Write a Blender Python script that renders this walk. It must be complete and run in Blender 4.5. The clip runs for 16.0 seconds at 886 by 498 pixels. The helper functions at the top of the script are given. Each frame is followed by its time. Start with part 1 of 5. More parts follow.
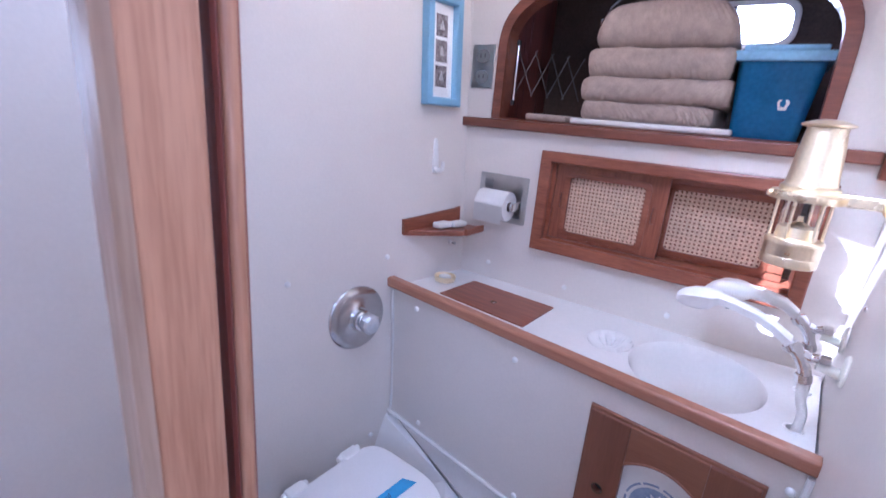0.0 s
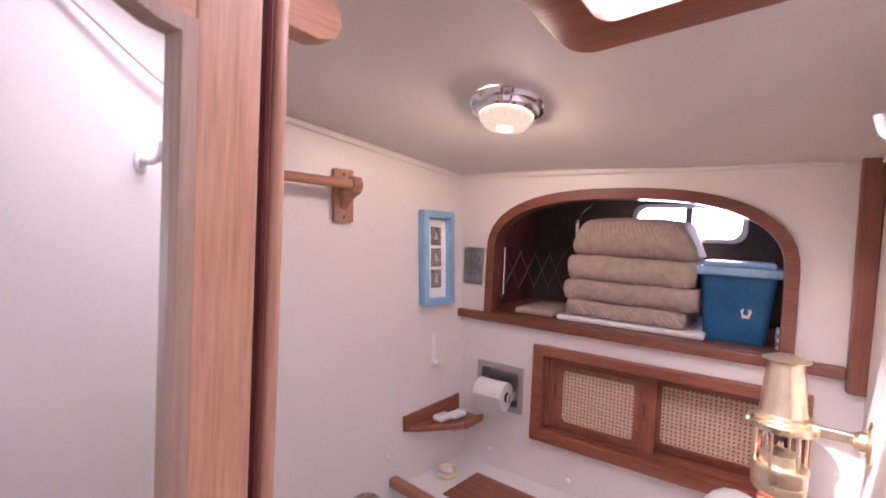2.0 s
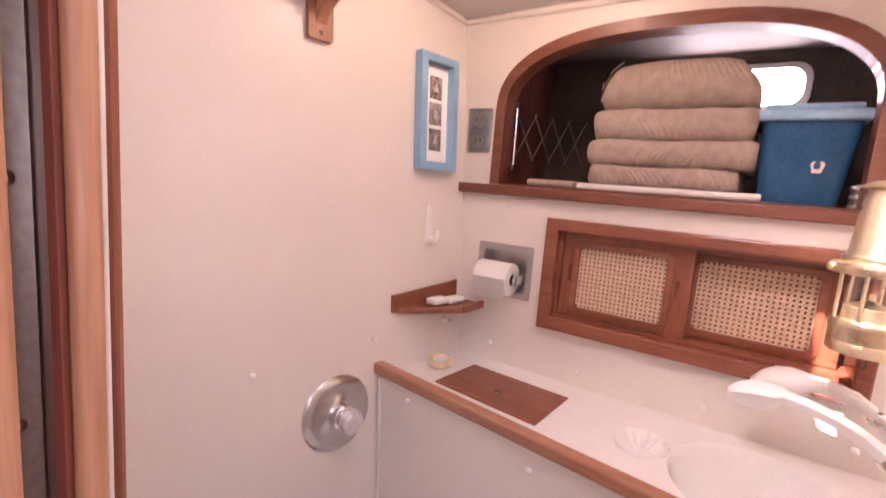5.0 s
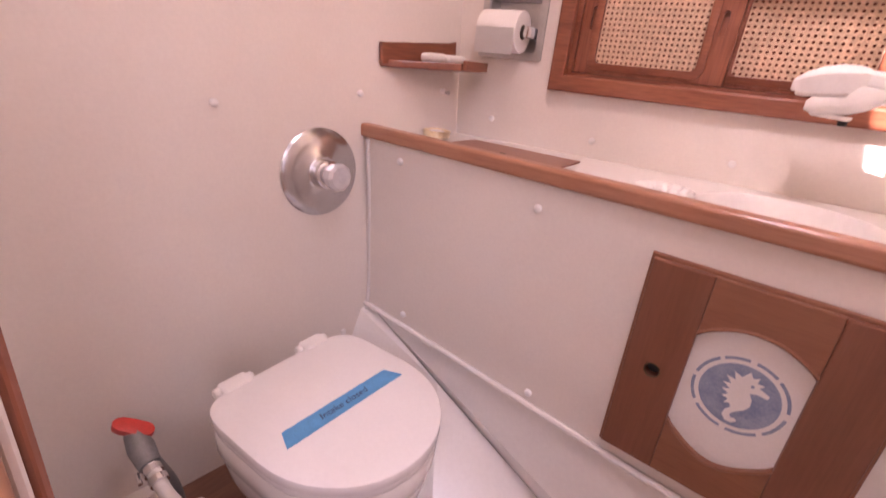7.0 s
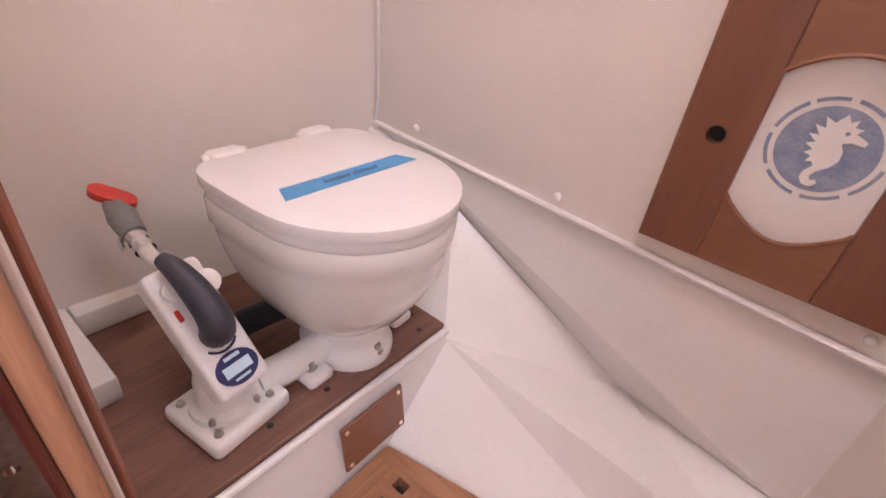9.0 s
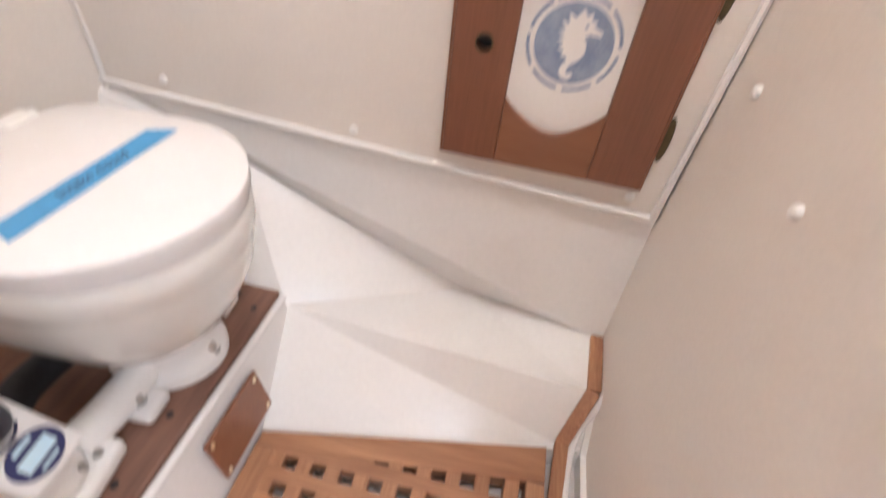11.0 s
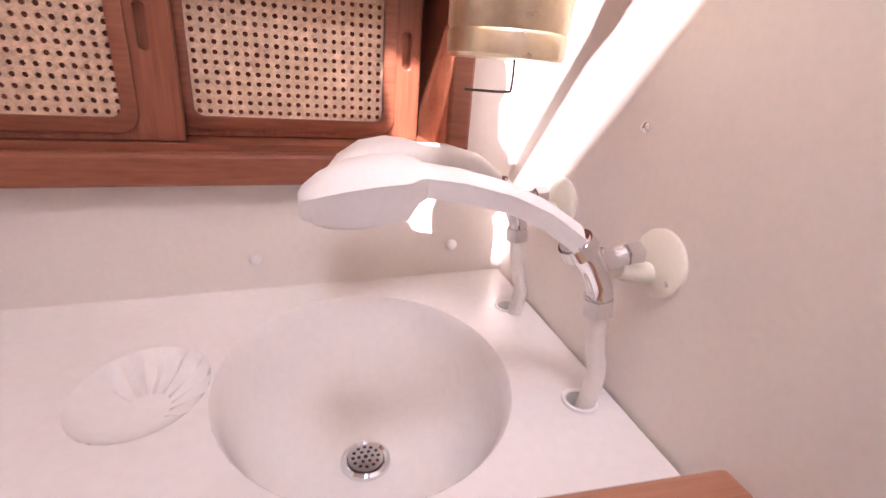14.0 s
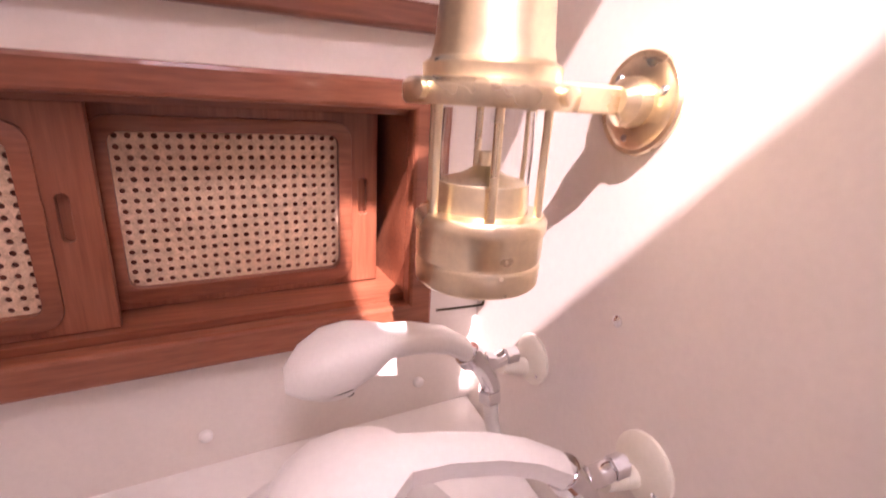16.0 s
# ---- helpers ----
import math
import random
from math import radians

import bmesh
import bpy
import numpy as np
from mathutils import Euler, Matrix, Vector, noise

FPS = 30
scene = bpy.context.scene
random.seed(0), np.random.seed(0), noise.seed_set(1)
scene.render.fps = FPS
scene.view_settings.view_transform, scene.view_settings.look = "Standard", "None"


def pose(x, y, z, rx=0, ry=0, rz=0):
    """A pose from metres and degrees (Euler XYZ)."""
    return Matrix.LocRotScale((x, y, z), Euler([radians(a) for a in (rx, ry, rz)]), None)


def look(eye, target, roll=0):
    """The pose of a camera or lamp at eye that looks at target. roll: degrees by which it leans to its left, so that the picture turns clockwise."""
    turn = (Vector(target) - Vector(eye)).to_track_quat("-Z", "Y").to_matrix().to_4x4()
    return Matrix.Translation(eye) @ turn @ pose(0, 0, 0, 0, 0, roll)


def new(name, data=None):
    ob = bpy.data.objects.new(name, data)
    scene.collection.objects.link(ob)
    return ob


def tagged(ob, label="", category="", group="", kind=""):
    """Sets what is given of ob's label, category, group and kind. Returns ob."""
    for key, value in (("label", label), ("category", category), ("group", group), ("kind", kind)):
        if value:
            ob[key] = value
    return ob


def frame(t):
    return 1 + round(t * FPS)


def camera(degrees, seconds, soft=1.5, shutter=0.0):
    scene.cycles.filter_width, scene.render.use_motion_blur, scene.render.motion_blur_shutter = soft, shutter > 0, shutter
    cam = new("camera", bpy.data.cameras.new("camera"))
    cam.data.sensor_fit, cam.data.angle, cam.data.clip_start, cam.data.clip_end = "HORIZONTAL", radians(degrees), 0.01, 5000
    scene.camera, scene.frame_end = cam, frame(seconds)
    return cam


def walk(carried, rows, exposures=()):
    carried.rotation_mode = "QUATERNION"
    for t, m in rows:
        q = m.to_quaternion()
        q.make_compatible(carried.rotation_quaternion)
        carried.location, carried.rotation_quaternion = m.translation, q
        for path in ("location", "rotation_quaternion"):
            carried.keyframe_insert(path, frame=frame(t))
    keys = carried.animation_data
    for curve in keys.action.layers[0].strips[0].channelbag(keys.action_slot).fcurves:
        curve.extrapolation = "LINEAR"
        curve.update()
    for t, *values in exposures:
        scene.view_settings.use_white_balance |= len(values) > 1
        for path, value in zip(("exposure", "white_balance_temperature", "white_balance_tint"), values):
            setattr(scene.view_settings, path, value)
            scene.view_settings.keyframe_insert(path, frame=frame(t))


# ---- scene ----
cam = camera(88.0, 16.0, 1.5, 0.4)

# The path: seconds, place, turn in degrees
PATH = [
    (0.0, 0.005, -0.057, 1.574, 73.57, -4.65, 40.52),
    (0.5, 0.041, -0.127, 1.680, 75.93, -4.17, 41.31),
    (1.0, 0.072, -0.152, 1.760, 80.44, -3.69, 42.91),
    (1.5, 0.057, -0.144, 1.817, 84.64, -2.86, 42.74),
    (2.0, 0.029, -0.110, 1.864, 88.04, -2.60, 39.95),
    (2.5, 0.010, -0.075, 1.902, 91.10, -2.80, 37.28),
    (3.0, -0.014, -0.033, 1.869, 92.91, -3.35, 36.94),
    (3.2, -0.031, -0.013, 1.833, 92.57, -3.58, 37.04),
    (5.3, -0.140, 0.091, 1.514, 78.83, -4.87, 39.78),
    (5.5, -0.156, 0.101, 1.481, 76.56, -5.40, 39.75),
    (6.0, -0.168, 0.118, 1.382, 72.90, -6.16, 39.42),
    (6.5, -0.175, 0.129, 1.296, 70.13, -5.40, 38.22),
    (7.0, -0.163, 0.144, 1.195, 67.49, -5.49, 38.33),
    (7.5, -0.170, 0.137, 1.110, 65.11, -6.05, 37.35),
    (8.0, -0.159, 0.140, 1.024, 61.90, -6.03, 38.15),
    (8.5, -0.161, 0.137, 0.936, 59.33, -6.10, 39.88),
    (8.7, -0.159, 0.138, 0.907, 58.93, -6.30, 40.19),
    (10.8, -0.140, 0.185, 0.868, 45.80, -5.25, 17.26),
    (11.0, -0.175, 0.201, 0.934, 48.80, -5.19, 12.43),
    (11.5, -0.216, 0.292, 1.097, 57.51, -4.04, 4.08),
    (12.0, -0.221, 0.348, 1.223, 62.46, -3.06, -1.55),
    (12.5, -0.206, 0.454, 1.293, 65.08, -3.50, -5.27),
    (13.0, -0.196, 0.573, 1.314, 66.39, -3.06, -8.74),
    (13.5, -0.185, 0.683, 1.316, 67.83, -3.59, -11.55),
    (14.0, -0.195, 0.763, 1.306, 68.53, -4.20, -14.92),
    (14.5, -0.197, 0.816, 1.319, 69.07, -4.11, -16.78),
    (15.0, -0.199, 0.851, 1.352, 69.38, -3.71, -19.88),
    (15.5, -0.197, 0.863, 1.403, 70.02, -2.97, -20.55),
    (16.0, -0.199, 0.850, 1.462, 72.18, -3.15, -21.84),
]
EXPOSURES = [
    (0.0, 2.21, 4600, 22),
    (0.5, 2.07, 4950, 31),
    (1.0, 2.10, 5200, 34),
    (2.5, 1.84, 6150, 37),
    (3.0, 1.93, 6200, 38),
    (5.5, 2.36, 7050, 42),
    (7.0, 2.42, 7100, 48),
    (8.0, 2.57, 7050, 44),
    (8.5, 2.61, 7000, 39),
    (11.0, 3.03, 6500, 12),
    (12.5, 2.25, 5800, 17),
    (13.0, 2.35, 6000, 22),
    (13.5, 2.18, 6200, 29),
    (15.0, 2.09, 6450, 36),
    (16.0, 1.87, 6750, 46),
]
walk(cam, [(t, pose(x, y, z, rx, ry, rz)) for t, x, y, z, rx, ry, rz in PATH], EXPOSURES)

# ---- daylight and lamps ----
SUN_WAY = Vector((0.215, 0.84, -1.0)).normalized()
world = bpy.data.worlds.new("world")
scene.world = world
world.use_nodes = True
wn = world.node_tree.nodes
sky = wn.new("ShaderNodeTexSky")
sky.sky_type = "NISHITA"
sky.sun_disc = False
sky.sun_elevation = math.asin(-SUN_WAY.z)
sky.sun_rotation = math.atan2(-SUN_WAY.x, -SUN_WAY.y)
world.node_tree.links.new(sky.outputs[0], wn["Background"].inputs[0])
wn["Background"].inputs[1].default_value = 0.14


def lamp(name, kind, m, power, colour, size=0.1, size_y=0.0):
    data = bpy.data.lights.new(name, kind)
    data.energy, data.color = power, colour
    if kind == "AREA":
        data.shape, data.size, data.size_y = "RECTANGLE", size, size_y or size
    if kind == "POINT":
        data.shadow_soft_size = size
    if kind == "SUN":
        data.angle = radians(0.6)
    ob = new(name, data)
    ob.matrix_world = m
    return ob


lamp("sun", "SUN", look((0, 0, 6), Vector((0, 0, 6)) + SUN_WAY), 5.0, (1.0, 0.95, 0.88))
# sky light through the deck hatch and the saloon windows
lamp("hatch_daylight", "AREA", look((-0.17, 0.48, 2.395), (-0.17, 0.48, 0)), 1.3, (0.92, 0.96, 1.0), 0.29, 0.38)
# unseen fill lamp, added in the saloon ceiling to brighten the doorway side
lamp("saloon_fill_daylight", "AREA", look((0.9, -1.2, 2.3), (0.5, -1.0, 0)), 5.0, (0.86, 0.93, 1.0), 0.9, 0.9)
lamp("saloon_window_daylight", "AREA", look((2.15, -0.75, 1.62), (0, -0.4, 1.5)), 4.0, (0.9, 0.95, 1.0), 1.0, 0.35)
# bulb of the ceiling lamp
lamp("bulb", "POINT", pose(-0.65, 0.945, 2.176), 1.45, (1.0, 0.80, 0.58), 0.025)

# ---- small tools ----
ORIGIN = {}


def mat(name, colour, rough=0.5, metal=0.0, vary=0.08, scale=6.0, fine=60.0, bump=0.05, stretch=(1, 1, 1), other=None, glow=None, clear=0.0):
    """A surface with broad and fine variation of colour, gloss and relief."""
    m = bpy.data.materials.new(name)
    m.use_nodes = True
    nt = m.node_tree
    b = nt.nodes["Principled BSDF"]
    b.inputs["Metallic"].default_value = metal
    b.inputs["Coat Weight"].default_value = clear
    co = nt.nodes.new("ShaderNodeTexCoord")
    mp = nt.nodes.new("ShaderNodeMapping")
    mp.inputs["Scale"].default_value = stretch
    info = nt.nodes.new("ShaderNodeObjectInfo")
    shift = nt.nodes.new("ShaderNodeVectorMath")
    shift.operation = "MULTIPLY_ADD"
    comb = nt.nodes.new("ShaderNodeCombineXYZ")
    for k in range(3):
        nt.links.new(info.outputs["Random"], comb.inputs[k])
    nt.links.new(comb.outputs[0], shift.inputs[0])
    shift.inputs[1].default_value = (7.0, 5.0, 3.0)
    nt.links.new(co.outputs["Object"], shift.inputs[2])
    nt.links.new(shift.outputs[0], mp.inputs[0])
    big, small = nt.nodes.new("ShaderNodeTexNoise"), nt.nodes.new("ShaderNodeTexNoise")
    for n, s, d in ((big, scale, 3.0), (small, fine, 4.0)):
        n.inputs["Scale"].default_value = s
        n.inputs["Detail"].default_value = d
        nt.links.new(mp.outputs[0], n.inputs["Vector"])
    both = nt.nodes.new("ShaderNodeMix")
    both.inputs[0].default_value = 0.45
    nt.links.new(big.outputs[0], both.inputs[2])
    nt.links.new(small.outputs[0], both.inputs[3])
    ramp = nt.nodes.new("ShaderNodeValToRGB")
    lo = other or tuple(c * (1 - 2 * vary) for c in colour)
    hi = colour if other else tuple(min(1, c * (1 + vary)) for c in colour)
    ramp.color_ramp.elements[0].position, ramp.color_ramp.elements[1].position = 0.36, 0.64
    ramp.color_ramp.elements[0].color = (*lo, 1)
    ramp.color_ramp.elements[1].color = (*hi, 1)
    nt.links.new(both.outputs[0], ramp.inputs[0])
    nt.links.new(ramp.outputs[0], b.inputs["Base Color"])
    mr = nt.nodes.new("ShaderNodeMapRange")
    mr.inputs["To Min"].default_value, mr.inputs["To Max"].default_value = max(0.02, rough - 0.12 * min(1, rough * 2)), min(1, rough + 0.12 * min(1, rough * 2))
    nt.links.new(big.outputs[0], mr.inputs[0])
    nt.links.new(mr.outputs[0], b.inputs["Roughness"])
    if bump:
        bp = nt.nodes.new("ShaderNodeBump")
        bp.inputs["Strength"].default_value, bp.inputs["Distance"].default_value = bump, 0.002
        nt.links.new(small.outputs[0], bp.inputs["Height"])
        nt.links.new(bp.outputs[0], b.inputs["Normal"])
    if glow:
        b.inputs["Emission Color"].default_value = (*glow[0], 1)
        b.inputs["Emission Strength"].default_value = glow[1]
    return m


def wood(name, light, dark, axis=2, rough=0.40, clear=0.3):
    """Straight-grained timber: broad figure, fine streaks and short dark pores along the grain."""
    s = [1.0, 1.0, 1.0]
    s[axis] = 0.06
    m = mat(name, light, rough, 0, scale=26, fine=190, bump=0.12, stretch=s, other=dark, clear=clear)
    nt = m.node_tree
    base = nt.nodes["Principled BSDF"].inputs["Base Color"]
    old = base.links[0].from_socket
    mp = next(n for n in nt.nodes if n.type == "MAPPING")
    pores = nt.nodes.new("ShaderNodeTexNoise")
    pores.inputs["Scale"].default_value, pores.inputs["Detail"].default_value = 330.0, 2.0
    nt.links.new(mp.outputs[0], pores.inputs["Vector"])
    cut = nt.nodes.new("ShaderNodeMapRange")
    cut.inputs["From Min"].default_value, cut.inputs["From Max"].default_value = 0.56, 0.68
    cut.inputs["To Max"].default_value = 0.20
    nt.links.new(pores.outputs[0], cut.inputs[0])
    mix = nt.nodes.new("ShaderNodeMix")
    mix.data_type = "RGBA"
    nt.links.new(cut.outputs[0], mix.inputs[0])
    nt.links.new(old, mix.inputs[6])
    mix.inputs[7].default_value = (*(c * 0.7 for c in dark), 1)
    nt.links.new(mix.outputs[2], base)
    return m


def glass(name, rough=0.02, tint=(1, 1, 1)):
    m = bpy.data.materials.new(name)
    m.use_nodes = True
    b = m.node_tree.nodes["Principled BSDF"]
    b.inputs["Base Color"].default_value = (*tint, 1)
    b.inputs["Roughness"].default_value = rough
    b.inputs["Transmission Weight"].default_value = 1.0
    b.inputs["IOR"].default_value = 1.45
    return m


def thing(name, at, label, category, group="", kind=""):
    ob = new(name)
    ob.empty_display_size = 0.05
    ob.location = at
    ORIGIN[ob] = Vector(at)
    return tagged(ob, label, category, group, kind)


def part(name, bm, material, parent=None, label="", smooth=False, at=None):
    """Links a bmesh in world places as one mesh, under a thing or a part if given."""
    bmesh.ops.recalc_face_normals(bm, faces=bm.faces)
    o = ORIGIN[parent] if parent else Vector(at or (0, 0, 0))
    bmesh.ops.translate(bm, verts=bm.verts, vec=-o)
    me = bpy.data.meshes.new(name)
    bm.to_mesh(me)
    bm.free()
    me.materials.append(material)
    if smooth:
        me.shade_smooth()
        me.set_sharp_from_angle(angle=radians(38))
    ob = new(name, me)
    if parent:
        ob.parent = parent
        ORIGIN[ob] = o
    else:
        ob.location = o
        ORIGIN[ob] = o
    if label:
        ob["label"] = label
    return ob


def dots(name, places, profile, material, parent, label="", seg=10):
    """Turned pieces of one mesh, each an object under its thing."""
    bm = bmesh.new()
    lathe(bm, profile, None, seg)
    first = None
    for m in places:
        if first is None:
            first = part(name, bm, material, parent, label, True)
            first.data.transform(Matrix.Translation(ORIGIN[parent]))
            ob = first
        else:
            ob = new(name, first.data)
            ob.parent = parent
            if label:
                ob["label"] = label
        ob.matrix_basis = Matrix.Translation(-ORIGIN[parent]) @ m


def loft(bm, sections, at, n=22, power=2.8):
    """A body along -x through sections (dx, top, bottom, half width)."""
    rings = []
    for dx, zt, zb, w in sections:
        ring = []
        for i in range(n):
            a = 2 * math.pi * i / n
            c, s = math.cos(a), math.sin(a)
            ring.append(bm.verts.new(Vector(at) + Vector((dx, w * math.copysign(abs(c) ** (2 / power), c), (zt + zb) / 2 + (zt - zb) / 2 * math.copysign(abs(s) ** (2 / power), s)))))
        rings.append(ring)
    for a, b in zip(rings, rings[1:]):
        for i in range(n):
            bm.faces.new((a[i], a[(i + 1) % n], b[(i + 1) % n], b[i]))
    bm.faces.new(rings[0]), bm.faces.new(rings[-1])
    return bm


def B():
    return bmesh.new()


def bevelled(bm, verts, r, seg=2):
    if r:
        es = list({e for v in verts for e in v.link_edges})
        bmesh.ops.bevel(bm, geom=es, offset=r, offset_type="OFFSET", segments=seg, profile=0.5, affect="EDGES", clamp_overlap=True)


def box(bm, a, b, r=0.0, m=None, seg=2):
    """A box from corner a to corner b with edges rounded by r, placed by m."""
    tmp = B()
    v = bmesh.ops.create_cube(tmp, size=1.0)["verts"]
    bmesh.ops.scale(tmp, verts=v, vec=[abs(q - p) for p, q in zip(a, b)])
    bmesh.ops.translate(tmp, verts=v, vec=[(p + q) / 2 for p, q in zip(a, b)])
    bevelled(tmp, list(tmp.verts), r, seg)
    merge(bm, tmp, m)
    return bm


def merge(bm, tmp, m=None):
    if m is not None:
        tmp.transform(m)
    me = bpy.data.meshes.new("tmp")
    tmp.to_mesh(me)
    tmp.free()
    bm.from_mesh(me)
    bpy.data.meshes.remove(me)


def slab(bm, outer, holes, depth, m=None, r=0.0):
    """A plate of an outline (x, y) with holes, from 0 to depth along z, placed by m."""
    from mathutils.geometry import tessellate_polygon
    loops = [outer, *holes]
    flat = [Vector((x, y, 0)) for lp in loops for x, y in lp]
    tris = tessellate_polygon([[Vector((x, y, 0)) for x, y in lp] for lp in loops])
    tmp = B()
    f = [tmp.verts.new((v.x, v.y, 0)) for v in flat]
    k = [tmp.verts.new((v.x, v.y, depth)) for v in flat]
    for t in tris:
        try:
            tmp.faces.new([f[i] for i in t])
            tmp.faces.new([k[i] for i in reversed(t)])
        except ValueError:
            pass
    n = 0
    for lp in loops:
        c = len(lp)
        for i in range(c):
            p, q = n + i, n + (i + 1) % c
            tmp.faces.new((f[p], f[q], k[q], k[p]))
        n += c
    if r:
        bmesh.ops.recalc_face_normals(tmp, faces=tmp.faces)
        es = [e for e in tmp.edges if len(e.link_faces) == 2 and e.calc_face_angle(0) > 0.9 and abs(e.verts[0].co.z - e.verts[1].co.z) < 1e-6]
        bmesh.ops.bevel(tmp, geom=es, offset=r, segments=2, profile=0.5, affect="EDGES", clamp_overlap=True)
    merge(bm, tmp, m)
    return bm


def along(p, q):
    """The pose at p whose z points to q."""
    d = Vector(q) - Vector(p)
    return Matrix.Translation(p) @ d.to_track_quat("Z", "Y").to_matrix().to_4x4()


def cyl(bm, p, q, r, r2=None, seg=20, bevel=0.0):
    tmp = B()
    d = (Vector(q) - Vector(p)).length
    bmesh.ops.create_cone(tmp, cap_ends=True, segments=seg, radius1=r, radius2=r if r2 is None else r2, depth=d)
    bmesh.ops.translate(tmp, verts=tmp.verts, vec=(0, 0, d / 2))
    if bevel:
        es = [e for e in tmp.edges if abs(e.verts[0].co.z - e.verts[1].co.z) < 1e-6]
        bmesh.ops.bevel(tmp, geom=es, offset=bevel, segments=2, affect="EDGES", clamp_overlap=True)
    merge(bm, tmp, along(p, q))
    return bm


def lathe(bm, profile, m=None, seg=32, sy=1.0):
    """A turned body: (radius, height) pairs about z."""
    tmp = B()
    rings = []
    for r, z in profile:
        if r < 1e-6:
            rings.append([tmp.verts.new((0, 0, z))])
        else:
            rings.append([tmp.verts.new((r * math.cos(2 * math.pi * i / seg), sy * r * math.sin(2 * math.pi * i / seg), z)) for i in range(seg)])
    for a, b in zip(rings, rings[1:]):
        for i in range(seg):
            j = (i + 1) % seg
            if len(a) == 1 and len(b) == 1:
                continue
            if len(a) == 1:
                tmp.faces.new((a[0], b[j], b[i]))
            elif len(b) == 1:
                tmp.faces.new((a[i], a[j], b[0]))
            else:
                tmp.faces.new((a[i], a[j], b[j], b[i]))
    merge(bm, tmp, m)
    return bm


def tube(bm, pts, r, seg=10, radii=None, closed_ends=True, flat=1.0):
    """A round rod along the points, smoothed as a spline."""
    P = [Vector(p) for p in pts]
    R = radii or [r] * len(P)
    path, rad = [], []
    for i in range(len(P) - 1):
        p0, p1, p2, p3 = P[max(i - 1, 0)], P[i], P[i + 1], P[min(i + 2, len(P) - 1)]
        n = 6 if len(P) > 2 else 1
        for s in range(n):
            t = s / n
            path.append(0.5 * (2 * p1 + (p2 - p0) * t + (2 * p0 - 5 * p1 + 4 * p2 - p3) * t * t + (3 * p1 - p0 - 3 * p2 + p3) * t ** 3))
            rad.append(R[i] * (1 - t) + R[i + 1] * t)
    path.append(P[-1]), rad.append(R[-1])
    tmp = B()
    rings = []
    up = Vector((0, 0, 1)) if abs((P[1] - P[0]).normalized().z) < 0.9 else Vector((0, 1, 0))
    for i, c in enumerate(path):
        d = (path[min(i + 1, len(path) - 1)] - path[max(i - 1, 0)]).normalized()
        s = d.cross(up).normalized()
        up = s.cross(d).normalized()
        rings.append([tmp.verts.new(c + (s * math.cos(2 * math.pi * k / seg) + up * flat * math.sin(2 * math.pi * k / seg)) * rad[i]) for k in range(seg)])
    for a, b in zip(rings, rings[1:]):
        for k in range(seg):
            tmp.faces.new((a[k], a[(k + 1) % seg], b[(k + 1) % seg], b[k]))
    if closed_ends:
        tmp.faces.new(rings[0])
        tmp.faces.new(rings[-1])
    merge(bm, tmp)
    return bm


def rect(x0, x1, y0, y1, r=0.0, n=5):
    """A rectangle's outline with round corners."""
    if not r:
        return [(x0, y0), (x1, y0), (x1, y1), (x0, y1)]
    out = []
    for cx, cy, a in ((x1 - r, y0 + r, -90), (x1 - r, y1 - r, 0), (x0 + r, y1 - r, 90), (x0 + r, y0 + r, 180)):
        for i in range(n + 1):
            w = radians(a + 90 * i / n)
            out.append((cx + r * math.cos(w), cy + r * math.sin(w)))
    return out


def disc(cx, cy, rx, ry=None, n=28):
    return [(cx + rx * math.cos(2 * math.pi * i / n), cy + (ry or rx) * math.sin(2 * math.pi * i / n)) for i in range(n)]


def cols(u, v, n, o):
    m = Matrix.Identity(4)
    for i, c in enumerate((u, v, n)):
        c = Vector(c).normalized()
        for k in range(3):
            m[k][i] = c[k]
    m.translation = o
    return m


# Frames of the walls: first two axes lie in the wall, the third points into the room
LEFT = cols((0.08, 1, 0), (-0.065, 0, 1), (1, -0.08, 0.065), (-1.078, 0, 0))        # (y, z, out)
BACK = cols((1, 0.09, 0), (0, 0, 1), (0.09, -1, 0), (0, 1.439, 0))               # (x, z, out)
RIGHT = cols((0, -1, 0), (0.015, 0, 1), (-1, 0, 0.015), (0.102, 0, 0))             # (-y, z, out)
FRONT = cols((1, -0.03, 0), (0, 0, 1), (-0.03, -1, 0), (0, 0.954, 0))                    # counter front (x, z, out)


def up_ceiling(x, y):
    s = min(1.0, max(0.0, (x + 1.2) / 0.6))
    s = s * s * (3 - 2 * s)
    return 2.09 + (0.105 + 0.15 * s) * max(0.0, 1.43 - y) - 0.09 * max(0.0, 0.35 - y) ** 1.0


# ---- materials ----
CREAM = mat("cream_laminate", (0.78, 0.72, 0.665), 0.42, vary=0.02, scale=3, fine=140, bump=0.03)
WHITE_GEL = mat("white_gelcoat", (0.82, 0.79, 0.765), 0.22, vary=0.02, scale=4, fine=90, bump=0.015)
LINER = mat("ceiling_liner", (0.72, 0.67, 0.61), 0.6, vary=0.025, scale=5, fine=220, bump=0.06)
TEAK_V = wood("teak_upright", (0.33, 0.112, 0.056), (0.20, 0.058, 0.029), 2)
TEAK_TRIM = wood("dark_teak_across", (0.235, 0.078, 0.042), (0.135, 0.040, 0.022), 0)
TEAK_POST = wood("dark_teak_upright", (0.235, 0.078, 0.042), (0.135, 0.040, 0.022), 2)
TEAK_X = wood("teak_across", (0.33, 0.112, 0.056), (0.20, 0.058, 0.029), 0)
TEAK_Y = wood("teak_fore_aft", (0.33, 0.112, 0.056), (0.20, 0.058, 0.029), 1)
